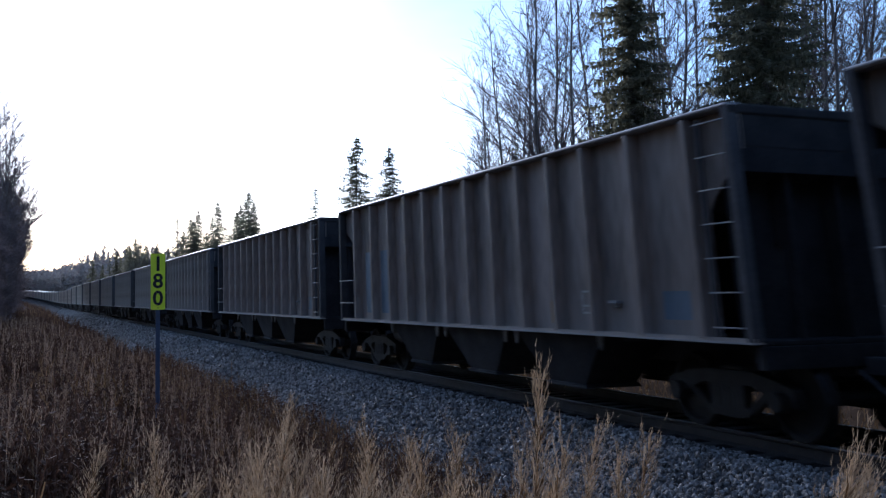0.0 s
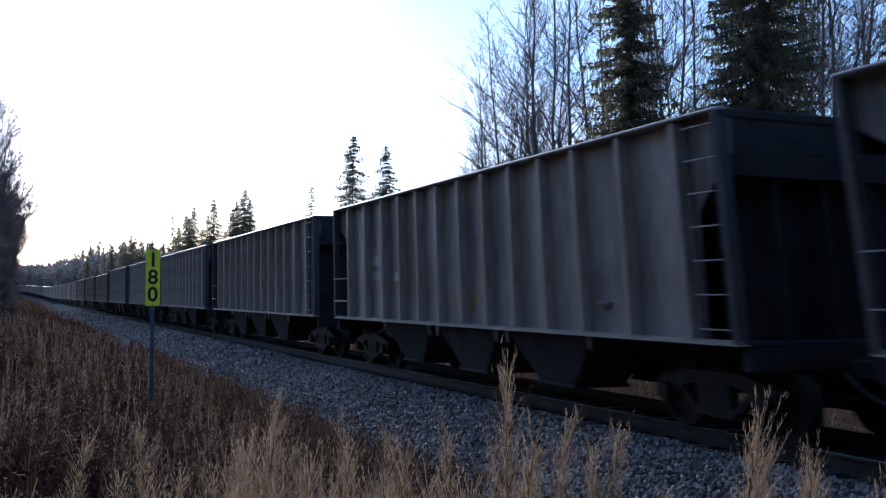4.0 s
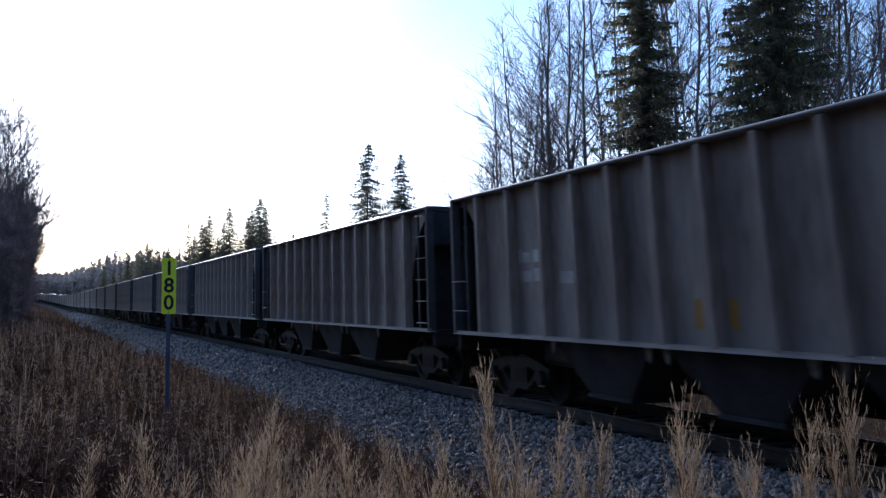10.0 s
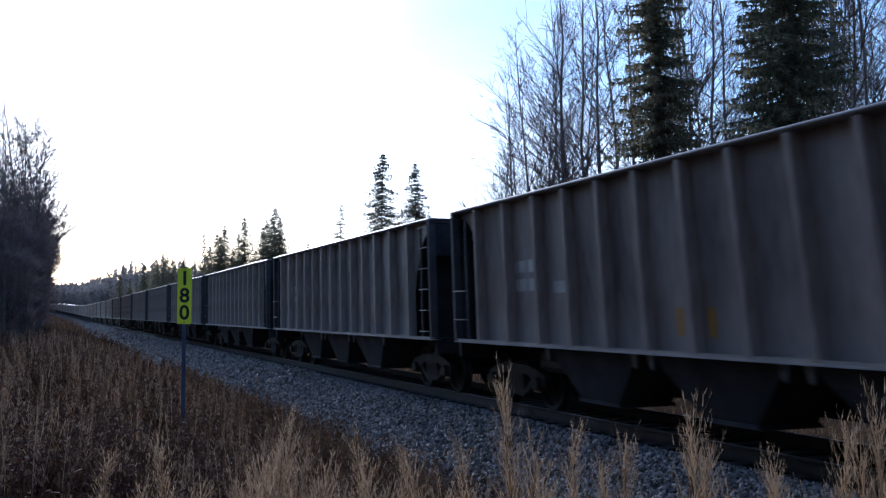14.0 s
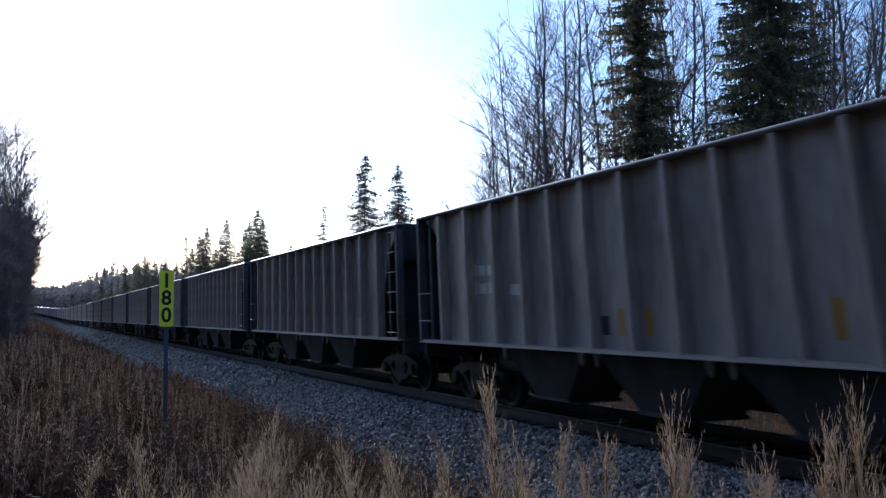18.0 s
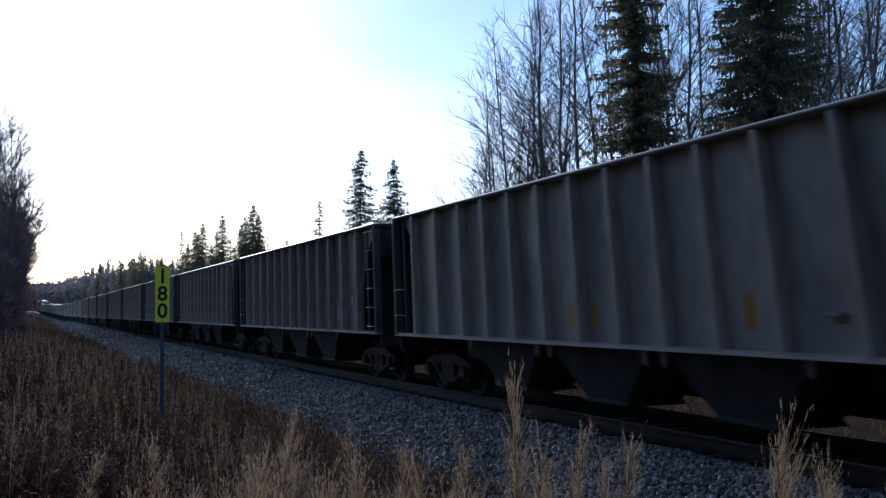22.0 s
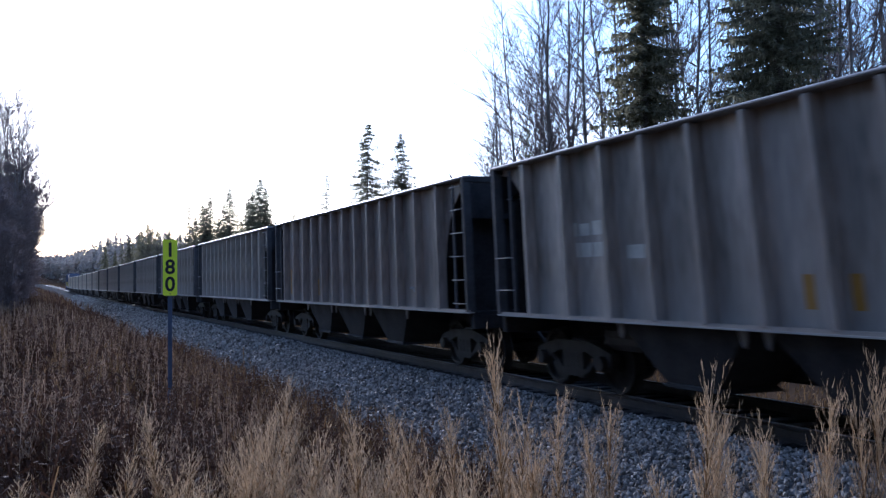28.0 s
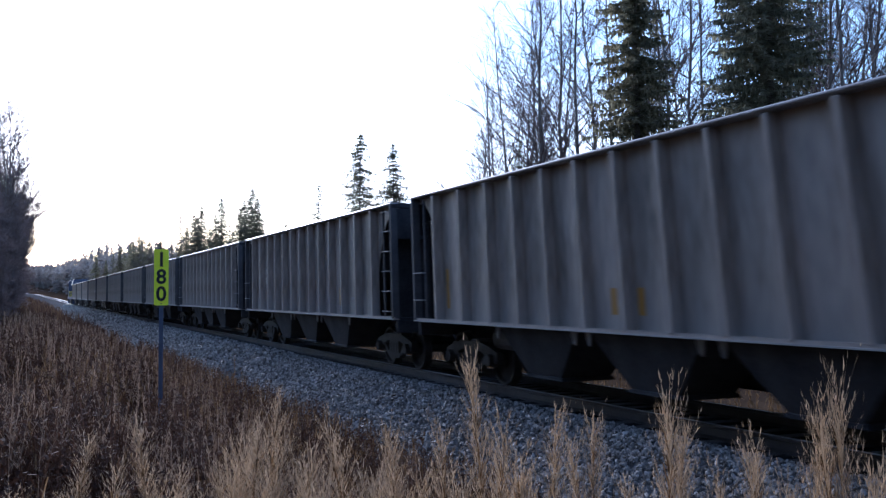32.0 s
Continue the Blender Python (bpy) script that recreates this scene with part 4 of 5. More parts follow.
def plant(kinds, spots, rnd):
    """Sets trees of some kinds on spots of (x, y, height); each kind is (tree, its own height)."""
    fresh = [True] * len(kinds)
    for i, (x, y, h) in enumerate(spots):
        k = i % len(kinds)
        tree, own = kinds[k]
        s = h / own
        m = pose(x, y, ground_z(x, y) - 0.05, 0, 0, rnd.uniform(0, 360)) @ Matrix.Diagonal((s, s, s, 1))
        if fresh[k]:
            tree.matrix_basis = m
            fresh[k] = False
        else:
            tree_c = copy_thing(tree, Matrix.Identity(4))
            tree_c.matrix_basis = m


def along(px, depth):
    """A spot seen in the direction px of the fixed plan view, at a depth along the line of sight."""
    c = (px - 784) / 1750.0
    a = math.atan2(784 - 66, 1750.0)
    fx, fy = math.sin(a), math.cos(a)
    return fx * depth + fy * c * depth, fy * depth - fx * c * depth


def build_trees():
    rnd = random.Random(11)
    spots = []
    # spruces: direction, depth, height over the eye's level of the top
    for px, depth, h in SPRUCES:
        x, y = along(px, depth)
        spots.append((x, y, h + 1.0))
    kinds = [(spire(21, 12, 1.75, 1.25), 12), (spire(22, 12, 1.6, 1.35), 12), (spire(23, 12, 1.0, 0.9), 12), (spire(24, 12, 1.25, 1.2), 12)]
    plant(kinds, spots, rnd)
    big = [(spruce(31, 17, 1.4, 1.7, 0.11), 17), (spruce(32, 17, 1.95, 1.9, 0.11), 17)]
    plant(big, [(*along(px, depth), h) for px, depth, h in BIG_SPRUCES], rnd)
    kinds = [(birch(41, 14, 1.0, 34, 1.0), 14), (birch(42, 14, 1.15, 34, 0.95), 14), (birch(43, 14, 0.85, 32, 1.0), 14), (birch(44, 14, 1.0, 32, 0.9), 14), (birch(45, 14, 0.75, 32, 1.0), 14)]
    plant(kinds, [(*along(px + (12 if 800 < px < 960 else 0), depth), h * 1.25) for px, depth, h in BIRCHES if px > 800], rnd)
    kinds = [(birch(46, 9, 0.9, 18, 0.8, 0.06, "small bare birch among spruces"), 9), (birch(47, 9, 0.8, 18, 0.8, 0.06, "small bare birch among spruces"), 9)]
    plant(kinds, [(*along(px, depth), h * 1.1) for px, depth, h in BIRCHES if px <= 800], rnd)
    # thicket on the near side of the line
    spots = []
    for i in range(24):
        y = 56 + 64 * (i + rnd.random()) / 24
        spots.append((rnd.uniform(-4.6, -0.7) - 0.005 * (y - 56), y, rnd.uniform(0.12, 0.205) * y + 2))
    kinds = [(birch(51, 11, 1.0, 26, 1.3, 0.2, "tall bare grey birch in a thicket"), 11), (birch(52, 11, 1.2, 26, 1.3, 0.2, "tall bare grey birch in a thicket"), 11)]
    plant(kinds, spots, rnd)
    spots = []
    for i in range(42):
        y = 54 + 76 * (i + rnd.random()) / 42
        spots.append((rnd.uniform(-4.6, -0.65) - 0.005 * (y - 54), y, rnd.uniform(0.065, 0.11) * y + 1.5))
    plant([(alder(61, 6), 6), (alder(62, 6), 6), (alder(63, 6), 6)], spots, rnd)


def alder(seed, h):
    """A many-stemmed bush, dense with twigs and dead leaves."""
    rnd = random.Random(seed)
    bush = thing("alder_bush", "dense dark bare alder bush with dead leaves", "bush", "thicket beside the line")
    st, fo = Shape(), Shape()
    for i in range(9):
        a = rnd.uniform(0, 6.28)
        out = Vector((math.cos(a), math.sin(a), 0)) * rnd.uniform(0.2, 1.3)
        pts = [out * (u ** 1.5) + Vector((rnd.uniform(-0.1, 0.1), rnd.uniform(-0.1, 0.1), h * rnd.uniform(0.8, 1.0) * u)) for u in (0, 0.3, 0.6, 0.85, 1.0)]
        st.tube(pts, [0.05, 0.04, 0.03, 0.018, 0.008], 4, cap=False)
        for k in range(40):
            u = 0.08 + 0.9 * rnd.random()
            q = min(3, int(u * 4))
            p = pts[q].lerp(pts[q + 1], u * 4 - q)
            b = rnd.uniform(0, 6.28)
            d = Vector((math.cos(b), math.sin(b), rnd.uniform(0.2, 1.2))).normalized()
            ln = rnd.uniform(0.4, 1.2) * (1.2 - 0.5 * u)
            e = p + d * ln
            st.tube([p, p + d * ln * 0.5 + Vector((0, 0, 0.05)), e], [0.012, 0.008, 0.004], 3, cap=False)
            for _ in range(13):
                v = rnd.random()
                c = p.lerp(e, v)
                s = Vector((rnd.uniform(-1, 1), rnd.uniform(-1, 1), rnd.uniform(-0.6, 1))).normalized()
                w = s.cross(Vector((rnd.uniform(-1, 1), 0.3, 0.4))).normalized() * 0.011
                fo.tri(c - w, c + w, c + s * rnd.uniform(0.15, 0.5))
    part("stem_clump", st.mesh("stem_clump", M_TWIG), bush, "thin grey stems")["kind"] = "stuff"
    part("crown", fo.mesh("crown", M_BRUSH), bush, "dense dark twigs and dead leaves")
    return bush


SPRUCES = [(650, 58, 11.0), (714, 60, 10.4), (576, 70, 9.3), (407, 100, 11.4), (459, 95, 11.6), (449, 96, 10.6), (475, 97, 9.8), (372, 108, 11.4), (357, 110, 10.6), (387, 112, 9.0),
           (335, 118, 11.6), (262, 165, 12.0), (252, 168, 11), (270, 172, 11.5), (215, 210, 11), (235, 205, 10.5), (186, 250, 12), (203, 240, 10), (290, 150, 9), (520, 88, 7.5), (428, 103, 8), (870, 50, 6.5), (935, 46, 8.5),
           (345, 112, 9.5), (365, 106, 10), (395, 104, 10), (420, 100, 9), (440, 98, 10), (468, 94, 10.5), (490, 92, 7), (505, 90, 6.5), (245, 175, 11), (228, 190, 11), (280, 160, 10.5), (320, 125, 9), (300, 135, 9.5)]
BIG_SPRUCES = [(1146, 33, 18), (1385, 28, 17), (1640, 44, 18)]
BIRCHES = [(905, 48, 13), (940, 50, 14), (975, 44, 15), (1010, 47, 16), (1045, 43, 15), (1075, 50, 16), (1190, 42, 16), (1215, 38, 15), (1240, 46, 17), (1275, 54, 18), (1222, 60, 18), (1530, 60, 18), (1475, 46, 17), (1420, 44, 17), (1440, 35, 16), (1490, 40, 17),
           (1520, 36, 16), (890, 55, 11), (860, 58, 9), (1105, 52, 17), (1160, 55, 17), (770, 75, 8), (745, 85, 9), (300, 140, 12), (285, 150, 12), (310, 145, 10), (510, 92, 8), (540, 95, 8), (1550, 44, 17), (1010, 60, 16), (955, 60, 15), (1500, 55, 18), (1400, 52, 18),
           (925, 62, 14), (990, 56, 16), (1465, 50, 18), (875, 52, 12), (850, 50, 9), (880, 66, 11), (845, 62, 8), (820, 70, 8), (430, 105, 9), (605, 80, 7), (790, 72, 7), (1580, 40, 16), (1600, 50, 17), (415, 104, 10), (490, 95, 8), (560, 88, 7.5), (620, 76, 7.5), (690, 68, 7), (730, 72, 8.5), (800, 62, 8), (350, 118, 10), (270, 155, 12), (650, 72, 7), (325, 128, 11)]
build_trees()


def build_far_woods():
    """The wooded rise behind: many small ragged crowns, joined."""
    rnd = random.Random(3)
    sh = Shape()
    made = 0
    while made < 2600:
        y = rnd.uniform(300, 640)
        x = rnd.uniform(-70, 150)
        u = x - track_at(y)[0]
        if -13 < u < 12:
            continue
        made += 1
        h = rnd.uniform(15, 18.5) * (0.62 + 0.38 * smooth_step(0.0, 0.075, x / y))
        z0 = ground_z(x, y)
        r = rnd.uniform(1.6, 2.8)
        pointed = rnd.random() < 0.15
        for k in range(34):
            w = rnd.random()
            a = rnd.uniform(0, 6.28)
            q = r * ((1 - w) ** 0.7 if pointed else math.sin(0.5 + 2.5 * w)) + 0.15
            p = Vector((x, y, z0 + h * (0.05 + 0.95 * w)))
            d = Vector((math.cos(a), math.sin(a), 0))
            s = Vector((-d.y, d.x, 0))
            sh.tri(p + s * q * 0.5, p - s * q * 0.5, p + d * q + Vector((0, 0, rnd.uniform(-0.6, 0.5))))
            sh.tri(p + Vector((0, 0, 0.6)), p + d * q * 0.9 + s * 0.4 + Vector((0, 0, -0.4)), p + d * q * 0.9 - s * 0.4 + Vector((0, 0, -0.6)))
    tagged(new("far_woods", sh.mesh("far_woods", M_FAR)), "distant mixed woods on a low rise, haze in their pale colour", "woods", kind="stuff")


def build_unseen_woods():
    """Unseen spruces added beside and behind the clearing, to hold back sky light."""
    rnd = random.Random(13)
    kinds = [(spruce(33, 14, 2.2, 0.6, 0.4), 14), (spruce(34, 14, 2.5, 0.6, 0.4), 14)]
    spots = []
    for i in range(44):
        spots.append((rnd.uniform(-24, -8), -22 + 66 * (i + rnd.random()) / 44, rnd.uniform(13, 18)))
    for i in range(34):
        spots.append((rnd.uniform(-12, 5), -10 - 34 * (i + rnd.random()) / 34, rnd.uniform(13, 18)))
    for i in range(16):
        spots.append((rnd.uniform(17, 30), -30 + 42 * (i + rnd.random()) / 16, rnd.uniform(12, 17)))
    plant(kinds, spots, rnd)


build_unseen_woods()
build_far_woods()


# ---------------------------------------------------------------- grass and stones
def blade_stalk(sh, rnd, p, h, lean, plume, width):
    """One dry stalk: a bent ribbon, a few leaves, and a plume of fine spikes."""
    az = rnd.uniform(0, 6.28)
    d = Vector((math.cos(az), math.sin(az), 0))
    s = Vector((-d.y, d.x, 0)) * width
    pts = [p + d * lean * u * u * h + Vector((0, 0, h * u)) for u in (0, 0.4, 0.75, 1.0)]
    for i in range(3):
        k = 1 - i * 0.25
        sh.quad(pts[i] - s * k, pts[i] + s * k, pts[i + 1] + s * (k - 0.25), pts[i + 1] - s * (k - 0.25))
    for _ in range(2):
        u = rnd.uniform(0.1, 0.6)
        a = rnd.uniform(0, 6.28)
        e = Vector((math.cos(a), math.sin(a), 0))
        b = p + d * lean * u * u * h + Vector((0, 0, h * u))
        m = b + e * h * 0.12 + Vector((0, 0, h * 0.14))
        t = b + e * h * 0.30 + Vector((0, 0, h * rnd.uniform(-0.02, 0.14)))
        w = Vector((-e.y, e.x, 0)) * width * 1.5
        sh.quad(b - w * 0.6, b + w * 0.6, m + w, m - w)
        sh.tri(m - w, m + w, t)
    for i in range(plume):
        u = 1 - 0.22 * rnd.random() if plume else 1
        a = rnd.uniform(0, 6.28)
        e = Vector((math.cos(a), math.sin(a), 0))
        b = p + d * lean * u * u * h + Vector((0, 0, h * u))
        t = b + e * rnd.uniform(0.02, 0.06) * min(1.2, h) + Vector((0, 0, rnd.uniform(0.04, 0.11)))
        w = Vector((-e.y, e.x, 0)) * width * 1.3
        sh.tri(b - w, b + w, t)


def weed_stalk(sh, rnd, p, h, size, width):
    """A dead weed: a bent stem hung with curled leaves, seed fluff at the tip."""
    az = rnd.uniform(0, 6.28)
    d = Vector((math.cos(az), math.sin(az), 0)) * rnd.uniform(0.0, 0.45) * h
    at = lambda u: p + d * u * u + Vector((0, 0, h * u))
    s = Vector((-d.y, d.x, 0.0)).normalized() * width * 0.6 if d.length > 0 else Vector((width, 0, 0))
    for u0, u1 in ((0, 0.5), (0.5, 1.0)):
        sh.quad(at(u0) - s, at(u0) + s, at(u1) + s * 0.6, at(u1) - s * 0.6)
    for i in range(size):
        u = 0.25 + 0.75 * rnd.random()
        a = rnd.uniform(0, 6.28)
        e = Vector((math.cos(a), math.sin(a), 0))
        b = at(u)
        ln = rnd.uniform(0.05, 0.15) * (1.25 - 0.6 * u)
        m = b + e * ln * 0.6 + Vector((0, 0, ln * rnd.uniform(-0.1, 0.5)))
        t = b + e * ln + Vector((0, 0, ln * rnd.uniform(-0.8, 0.3)))
        w = Vector((-e.y, e.x, rnd.uniform(-0.6, 0.6))) * width * 1.5
        sh.quad(b - w * 0.4, b + w * 0.4, m + w, m - w)
        sh.tri(m - w, m + w, t)


def feather_stalk(sh, rnd, p, h, width):
    """A dead fireweed stalk: a bent stem feathered with short pods along its upper half."""
    az = rnd.uniform(0, 6.28)
    d = Vector((math.cos(az), math.sin(az), 0)) * rnd.uniform(0.0, 0.28) * h
    at = lambda u: p + d * u * u + Vector((0, 0, h * u))
    s = Vector((-math.sin(az), math.cos(az), 0)) * width * 0.7
    for u0, u1 in ((0, 0.5), (0.5, 1.0)):
        sh.quad(at(u0) - s, at(u0) + s, at(u1) + s * 0.6, at(u1) - s * 0.6)
    for i in range(24):
        u = 0.42 + 0.58 * rnd.random()
        a = rnd.uniform(0, 6.28)
        e = Vector((math.cos(a), math.sin(a), 0))
        ln = rnd.uniform(0.04, 0.10) * (1.3 - 0.7 * u)
        b = at(u)
        m = b + e * ln * 0.6 + Vector((0, 0, ln * 0.7))
        t = b + e * ln + Vector((0, 0, ln * rnd.uniform(-0.3, 1.0)))
        w = Vector((-e.y, e.x, 0)) * width * 0.9
        sh.quad(b - w * 0.5, b + w * 0.5, m + w, m - w)
        sh.tri(m - w, m + w, t)


def build_grass():
    rnd = random.Random(5)
    straw, rust = Shape(), Shape()

    def field(sh, n, y0, y1, h0, h1, plume, width, chance, weed=False):
        for _ in range(n):
            y = y0 + (y1 - y0) * rnd.random() ** 1.3
            x = rnd.uniform(-0.10 * y - 0.8, min(5.9, 0.98 * y + 0.6))
            if rnd.random() > chance(x, y):
                continue
            patch = 0.72 + 0.55 * noise.noise((x * 0.8, y * 0.5, 3.0))
            h = rnd.uniform(h0, h1) * patch * rnd.choice((0.55, 0.8, 1.0, 1.1))
            foot = Vector((x, y, ground_z(x, y) - 0.03))
            if weed:
                weed_stalk(sh, rnd, foot, h * rnd.choice((0.6, 0.85, 1.0, 1.15)), plume, width)
            else:
                blade_stalk(sh, rnd, foot, h, rnd.uniform(0.02, 0.4), plume, width)

    clump = lambda x, y: 0.25 + 0.9 * max(0.0, noise.noise((x * 0.9, y * 0.55, 9.0)) + 0.25)
    toe = lambda x, y: smooth_step(6.0, 5.0, x + 0.35 * noise.noise((y * 0.6, 2.0, 0.0)))
    field(straw, 1000, 2.4, 6.5, 0.5, 0.95, 14, 0.0032, lambda x, y: toe(x, y) * min(1.0, 1.3 * clump(x * 2, y * 2)) * (0.05 + 0.95 * smooth_step(0.08, 0.24, x / y)) * (1.0 - 0.75 * smooth_step(0.25, 0.6, x / y)))
    field(straw, 1500, 6.0, 18.0, 0.55, 1.15, 12, 0.0045, lambda x, y: clump(x, y) * toe(x, y) * (0.25 + 0.75 * smooth_step(0.05, 0.25, x / y)))
    field(straw, 2600, 16.0, 90.0, 0.5, 1.05, 8, 0.010, lambda x, y: clump(x, y) * toe(x, y))
    brown = lambda x, y: toe(x + 0.2, y) * (0.35 + 0.65 * smooth_step(3.4, 1.4, x - 0.05 * y))
    field(rust, 3000, 4.0, 14.0, 0.4, 0.8, 10, 0.006, brown, True)
    field(rust, 4500, 10.0, 110.0, 0.4, 0.8, 8, 0.012, brown, True)
    for k in range(26):
        y = 11.8 + 2.6 * k / 26
        x = 1.80 * y / 14.6 + rnd.uniform(-0.13, 0.13)
        weed_stalk(rust, rnd, Vector((x, y, ground_z(x, y) - 0.03)), rnd.uniform(0.8, 1.15), 14, 0.007)
    # bushy clumps, tallest in the middle
    for _ in range(620):
        y = 4.5 + 95 * rnd.random() ** 2.0
        x = rnd.uniform(-0.10 * y - 0.8, min(5.6, 0.9 * y))
        if rnd.random() > brown(x, y) * 0.95:
            continue
        wide, tall = rnd.uniform(0.1, 0.26), rnd.uniform(0.75, 1.2)
        sh = rust if rnd.random() < 0.93 else straw
        for _ in range(15):
            r, az = wide * rnd.random() ** 0.6, rnd.uniform(0, 6.28)
            foot = Vector((x + r * math.cos(az), y + r * math.sin(az), 0))
            foot.z = ground_z(foot.x, foot.y) - 0.03
            weed_stalk(sh, rnd, foot, tall * (1 - 0.5 * r / wide) * rnd.uniform(0.8, 1.05), 10, 0.008 + 0.00014 * y)
    for _ in range(4200):
        y = 4 + 44 * rnd.random() ** 1.4
        x = rnd.uniform(3.6, 5.75)
        weed_stalk(rust if rnd.random() < 0.65 else straw, rnd, Vector((x, y, ground_z(x, y) - 0.03)), rnd.uniform(0.3, 0.75), 9, 0.006 + 0.0001 * y)
    for _ in range(5000):
        y = rnd.uniform(95, 420)
        cx = track_at(y)[0]
        x = rnd.uniform(cx - 24, cx - 3.2)
        weed_stalk(rust if rnd.random() < 0.7 else straw, rnd, Vector((x, y, ground_z(x, y) - 0.05)), rnd.uniform(0.6, 1.1), 7, 0.035)
    seed = Shape()
    for _ in range(2500):
        y = 8.0 + 60 * rnd.random() ** 1.7
        x = rnd.uniform(-0.10 * y - 0.6, min(4.8, 0.7 * y))
        if rnd.random() > brown(x, y) * (0.35 + 0.9 * max(0.0, noise.noise((x * 1.1, y * 0.6, 21.0)) + 0.2)):
            continue
        feather_stalk(seed, rnd, Vector((x, y, ground_z(x, y) - 0.03)), rnd.uniform(0.6, 1.1), 0.003 + 0.00018 * y)
    for _ in range(5200):
        y = rnd.uniform(4, 90)
        x = TRACK_X + 3.2 + 12 * rnd.random() ** 1.5
        blade_stalk(straw, rnd, Vector((x, y, ground_z(x, y) - 0.03)), rnd.uniform(0.4, 0.8), 0.3, 4, 0.014)
    tagged(new("dry_grass", straw.mesh("dry_grass", M_STRAW)), "dry tan reed grass beside the ballast", "grass", kind="stuff")
    tagged(new("seeding_weeds", seed.mesh("seeding_weeds", M_SEED)), "dead fireweed stalks with pale fluffy seed heads", "weeds", kind="stuff")
    tagged(new("brown_weeds", rust.mesh("brown_weeds", M_RUST)), "dead rust-brown weeds and low brush", "weeds", kind="stuff")


def build_small_plants():
    """A patch of green grass, and thin dark weeds that stand up from the ballast."""
    rnd = random.Random(23)
    sh = Shape()
    for _ in range(420):
        x, y = along(rnd.gauss(690, 40), rnd.gauss(5.0, 0.5))
        blade_stalk(sh, rnd, Vector((x, y, ground_z(x, y) - 0.02)), rnd.uniform(0.15, 0.4), 0.4, 0, 0.004)
    tagged(new("green_grass", sh.mesh("green_grass", M_MOSS)), "patch of yellowish green grass", "grass", kind="stuff")
    for px, depth, h in ((1310, 7.4, 0.55), (1345, 7.2, 0.6), (1080, 8.2, 0.4), (1240, 7.8, 0.4)):
        x, y = along(px, depth)
        one = Shape()
        weed_stalk(one, rnd, Vector((0, 0, 0)), h, 16, 0.006)
        ob = new("weed", one.mesh("weed", M_RUST))
        ob.matrix_basis = pose(x, y, bed_z(x - TRACK_X) if x > TRACK_X - 3.5 else ground_z(x, y))
        tagged(ob, "thin dark dead weed growing from the ballast", "weed", "weeds on the ballast")


def reed_meshes(seed, h):
    """A reed stalk with its blades, and its loose feathery plume."""
    rnd = random.Random(seed)
    st, pl = Shape(), Shape()
    az = rnd.uniform(0, 6.28)
    lean = Vector((math.cos(az), math.sin(az), 0)) * rnd.uniform(0.03, 0.13) * h
    at = lambda u: lean * u ** 2.2 + Vector((0, 0, h * u))
    st.tube([at(u) for u in (0, 0.25, 0.5, 0.75, 1.0)], [0.004, 0.0035, 0.003, 0.0022, 0.0008], 3, cap=False)
    for k in range(84):
        u = 0.12 + 0.80 * rnd.random() ** 0.75
        a = rnd.uniform(0, 6.28)
        e = Vector((math.cos(a), math.sin(a), 0))
        b, ln = at(u), rnd.uniform(0.05, 0.13) * (1.25 - 0.5 * u)
        m, t = b + e * ln * 0.30 + Vector((0, 0, ln * 0.55)), b + e * ln * rnd.uniform(0.45, 0.85) + Vector((0, 0, ln * rnd.uniform(0.2, 1.0)))
        w = Vector((-e.y, e.x, 0)) * 0.0027
        st.quad(b - w * 0.6, b + w * 0.6, m + w, m - w)
        st.tri(m - w, m + w, t)
    # rising sprays of seed hair, longest in the middle of the plume
    for k in range(120):
        v = rnd.random() ** 0.8
        u = 1 - 0.30 * v
        a = az + rnd.gauss(0, 1.7)
        e = Vector((math.cos(a), math.sin(a), 0))
        b = at(u)
        ln = rnd.uniform(0.05, 0.125) * (0.55 + 0.75 * math.sin(0.4 + 2.3 * v))
        rise_ = rnd.uniform(0.5, 1.25)
        t = b + e * ln * 0.62 + Vector((0, 0, ln * rise_))
        w = Vector((-e.y, e.x, 0)) * 0.0013
        pl.tri(b - w, b + w, t)
        for j in range(5):
            c = b.lerp(t, rnd.uniform(0.3, 1.0))
            f = c + e * rnd.uniform(-0.004, 0.014) + Vector((-e.y, e.x, 0)) * rnd.uniform(-0.013, 0.013) + Vector((0, 0, rnd.uniform(0.008, 0.030)))
            pl.tri(c - w * 1.4, c + w * 1.4, f)
    return st.mesh("stalk", M_STRAW), pl.mesh("plume", M_PLUME), lean


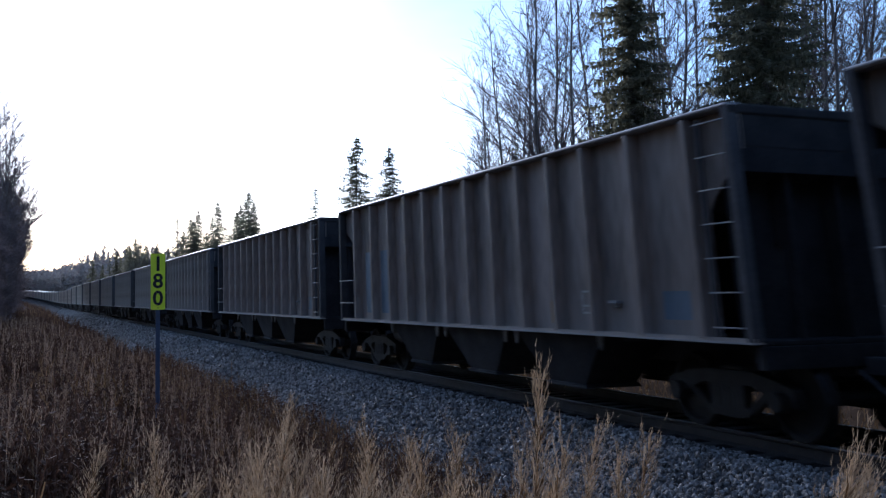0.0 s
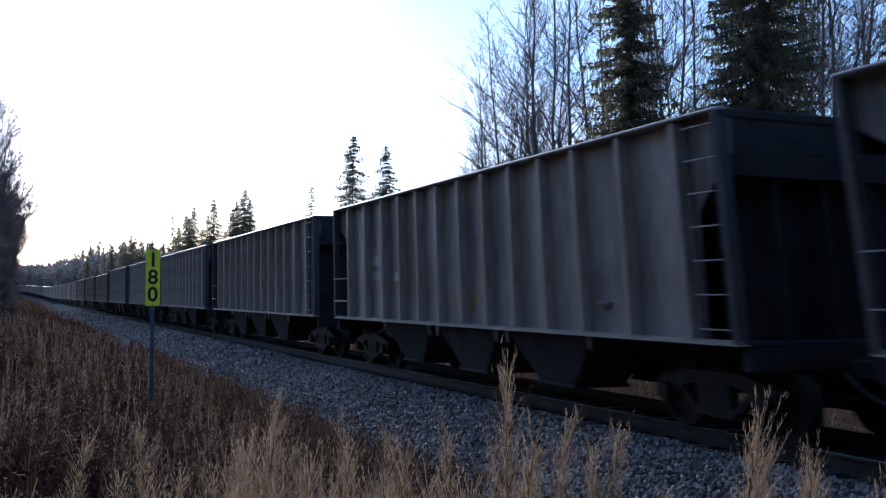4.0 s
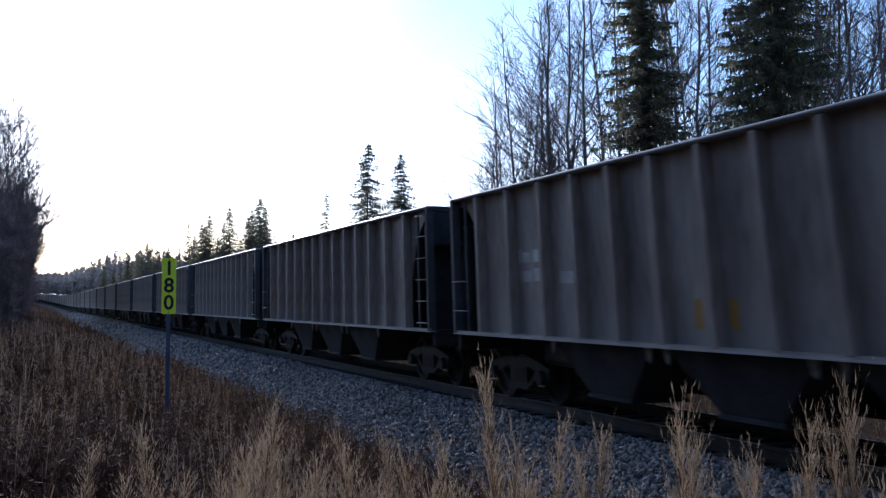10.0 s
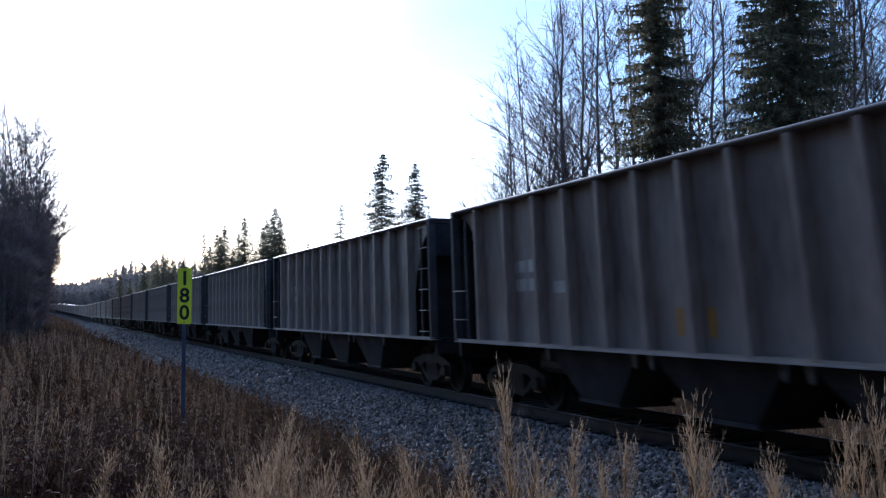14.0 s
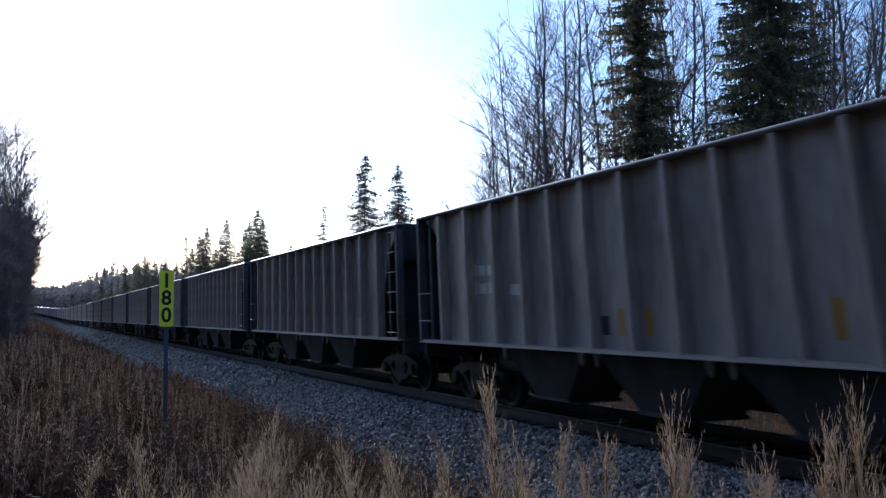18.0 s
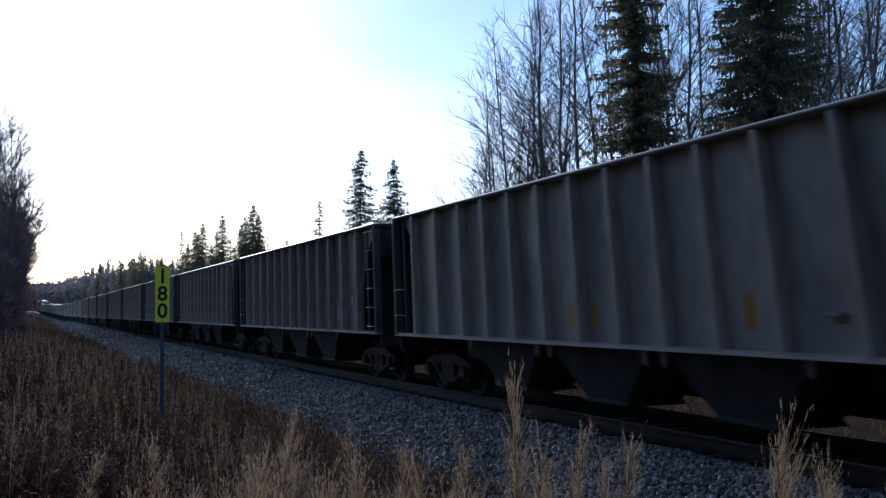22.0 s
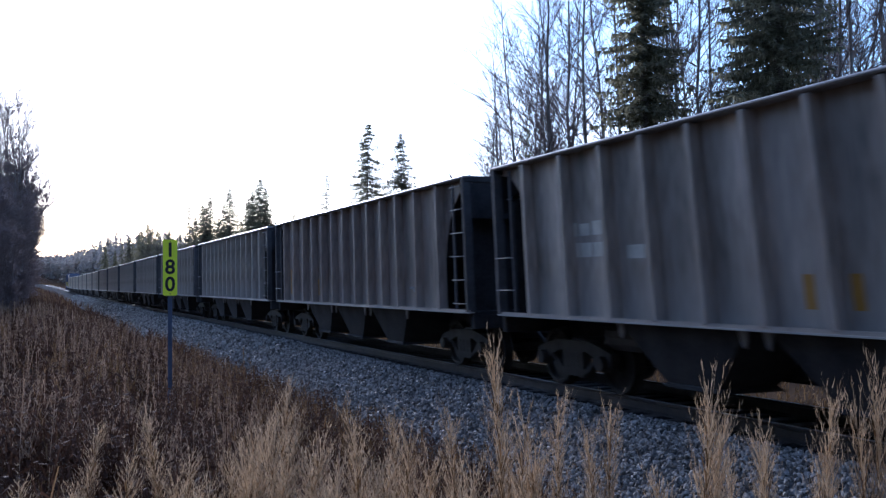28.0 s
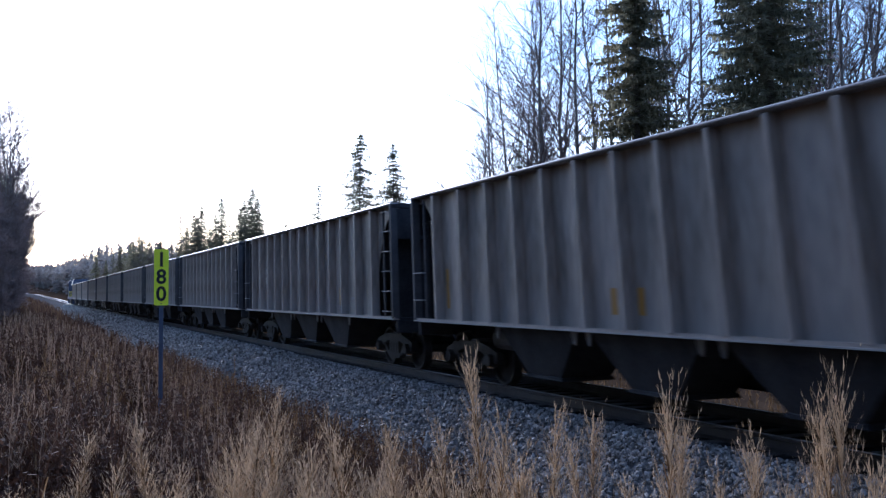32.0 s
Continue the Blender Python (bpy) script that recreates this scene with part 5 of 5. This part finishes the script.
# direction, depth and height of the top below the eye line, as slopes
TUFTS = [(858, 3.6, 0.048), (500, 4.2, 0.081), (600, 3.8, 0.106), (540, 3.4, 0.137), (425, 3.5, 0.140), (370, 3.2, 0.165), (255, 4.4, 0.105), (300, 3.4, 0.162), (110, 3.3, 0.176), (985, 4.4, 0.097), (1070, 4.6, 0.107),
         (1190, 3.5, 0.076), (1440, 3.8, 0.092), (1500, 3.6, 0.058), (1560, 3.9, 0.132), (780, 4.4, 0.107), (720, 4.0, 0.128), (660, 3.3, 0.150), (1120, 3.3, 0.165), (940, 3.7, 0.135), (460, 3.8, 0.118), (40, 3.8, 0.165), (175, 4.6, 0.120), (1260, 4.0, 0.160),
         (570, 3.0, 0.170), (820, 3.2, 0.150), (1020, 3.2, 0.180), (1330, 4.6, 0.130), (1400, 3.3, 0.165), (230, 3.6, 0.140), (690, 4.6, 0.110), (885, 4.4, 0.125),
         (445, 3.9, 0.128), (480, 3.6, 0.104), (520, 4.0, 0.118), (560, 3.7, 0.122), (625, 3.5, 0.132), (585, 3.3, 0.150), (495, 3.2, 0.150), (680, 3.6, 0.145), (750, 3.5, 0.150), (335, 3.3, 0.168), (1548, 3.0, 0.150), (1575, 3.1, 0.140)]
tufts = []


def build_tufts():
    rnd = random.Random(17)
    reeds = [reed_meshes(70 + i, 1.3) for i in range(8)]
    for i, (px, depth, drop) in enumerate(TUFTS):
        x, y = along(px, depth)
        z = ground_z(x, y) - 0.02
        h = EYE[2] - drop * depth - z
        h -= 0.13
        turn = rnd.uniform(0, 360)
        tip = Matrix.Rotation(radians(turn), 3, "Z") @ reeds[(i * 3) % 8][2]
        x, y = x - tip.x, y - tip.y
        ob = thing("grass_tuft", "tall dry tan reed grass with feathery plumes", "grass", "tall grass tufts", at=pose(x, y, z))
        for k in range(2 if px < 390 else 4 if drop < 0.1 else rnd.choice((2, 3, 4))):
            st, pl, _ = reeds[(i * 3 + k * 5) % 8]
            s = h / 1.3 * (1.0 if k == 0 else rnd.uniform(0.65, 0.93) if drop < 0.1 else rnd.uniform(0.6, 0.95))
            m = pose(0, 0, 0, 0, 0, turn) if k == 0 else pose(rnd.uniform(-0.025, 0.025), rnd.uniform(-0.025, 0.025), 0, rnd.uniform(-3.5, 3.5), rnd.uniform(-3.5, 3.5), turn + rnd.uniform(-50, 50))
            m = m @ Matrix.Diagonal((1, 1, s, 1))
            stalk = part("stalk", st, ob, at=m)
            part("plume", pl, stalk, "feathery pale plume")
        tufts.append((ob, (x, y, z), 0.35 + 0.65 * smooth_step(900, 1250, px)))


build_tufts()
build_small_plants()
build_grass()


def build_stones():
    rnd = random.Random(8)
    t = (1 + 5 ** 0.5) / 2
    ico = [Vector(v).normalized() for v in ((-1, t, 0), (1, t, 0), (-1, -t, 0), (1, -t, 0), (0, -1, t), (0, 1, t), (0, -1, -t), (0, 1, -t), (t, 0, -1), (t, 0, 1), (-t, 0, -1), (-t, 0, 1))]
    faces = [(0, 11, 5), (0, 5, 1), (0, 1, 7), (0, 7, 10), (0, 10, 11), (1, 5, 9), (5, 11, 4), (11, 10, 2), (10, 7, 6), (7, 1, 8), (3, 9, 4), (3, 4, 2), (3, 2, 6), (3, 6, 8), (3, 8, 9), (4, 9, 5), (2, 4, 11), (6, 2, 10), (8, 6, 7), (9, 8, 1)]
    shapes = []
    for _ in range(8):
        shapes.append(([Vector((v.x * 1.1, v.y * 0.95, v.z * 0.75)) * rnd.uniform(0.55, 1.3) for v in ico], faces))
    octa = [Vector(v) for v in ((1, 0, 0), (-1, 0, 0), (0, 1, 0), (0, -1, 0), (0, 0, 0.8), (0, 0, -0.8))]
    octf = [(0, 2, 4), (2, 1, 4), (1, 3, 4), (3, 0, 4), (2, 0, 5), (1, 2, 5), (3, 1, 5), (0, 3, 5)]
    chips = [([v * rnd.uniform(0.65, 1.3) for v in octa], octf) for _ in range(8)]
    sh = Shape()
    for y0, y1, n, r0, r1 in ((3.0, 12, 14000, 0.020, 0.042), (12, 30, 13000, 0.024, 0.050), (30, 80, 9000, 0.04, 0.08), (80, 220, 6000, 0.08, 0.15)):
        for _ in range(n):
            y = rnd.uniform(y0, y1)
            u = -3.5 + 2.36 * rnd.random()
            r = rnd.uniform(r0, r1)
            e = Euler((rnd.uniform(0, 6), rnd.uniform(0, 6), rnd.uniform(0, 6))).to_matrix()
            c = Vector((TRACK_X + u, y, bed_z(u) + r * 0.35))
            k = len(sh.v)
            kind = rnd.choice(shapes if y0 < 12 else chips)
            sh.v += [tuple(c + e @ v * r) for v in kind[0]]
            sh.f += [(k + a, k + b, k + d) for a, b, d in kind[1]]
    tagged(new("ballast_stones", sh.mesh("ballast_stones", M_STONE)), "loose blue-grey crushed ballast stones", "stones", kind="stuff")


build_stones()


# ---------------------------------------------------------------- what moves
def car_pose(s):
    x0, y0, z0, _ = track_at(s - 6.2)
    x1, y1, z1, _ = track_at(s + 6.2)
    return pose((x0 + x1) / 2, (y0 + y1) / 2, (z0 + z1) / 2, math.degrees(math.atan2(z1 - z0, y1 - y0)), 0, -math.degrees(math.atan2(x1 - x0, y1 - y0)))


# the train's wind bends the tall grass: seconds, degrees
GUSTS = ((0, 18), (1, 16), (2, 12), (3, 12), (4.5, 9), (6, 3), (8, 0), (12, 1), (16, 0), (20, 2), (21, 5), (22, 12), (23, 18), (24, 18), (25, 11), (26.5, 7), (27.5, 2), (29, 4), (30, 2), (32, 1))


def motions():
    for ob, offset in cars:
        walk(ob, [(t, car_pose(train_shift(t) + offset)) for t in range(0, 33)])
    rnd = random.Random(2)
    for ob, foot, gain in tufts:
        k = gain * rnd.uniform(0.75, 1.2)
        walk(ob, [(t, pose(*foot) @ Matrix.Rotation(radians(k * a + rnd.uniform(-1.5, 1.5)), 4, (0.90, 0.44, 0))) for t, a in GUSTS])


motions()
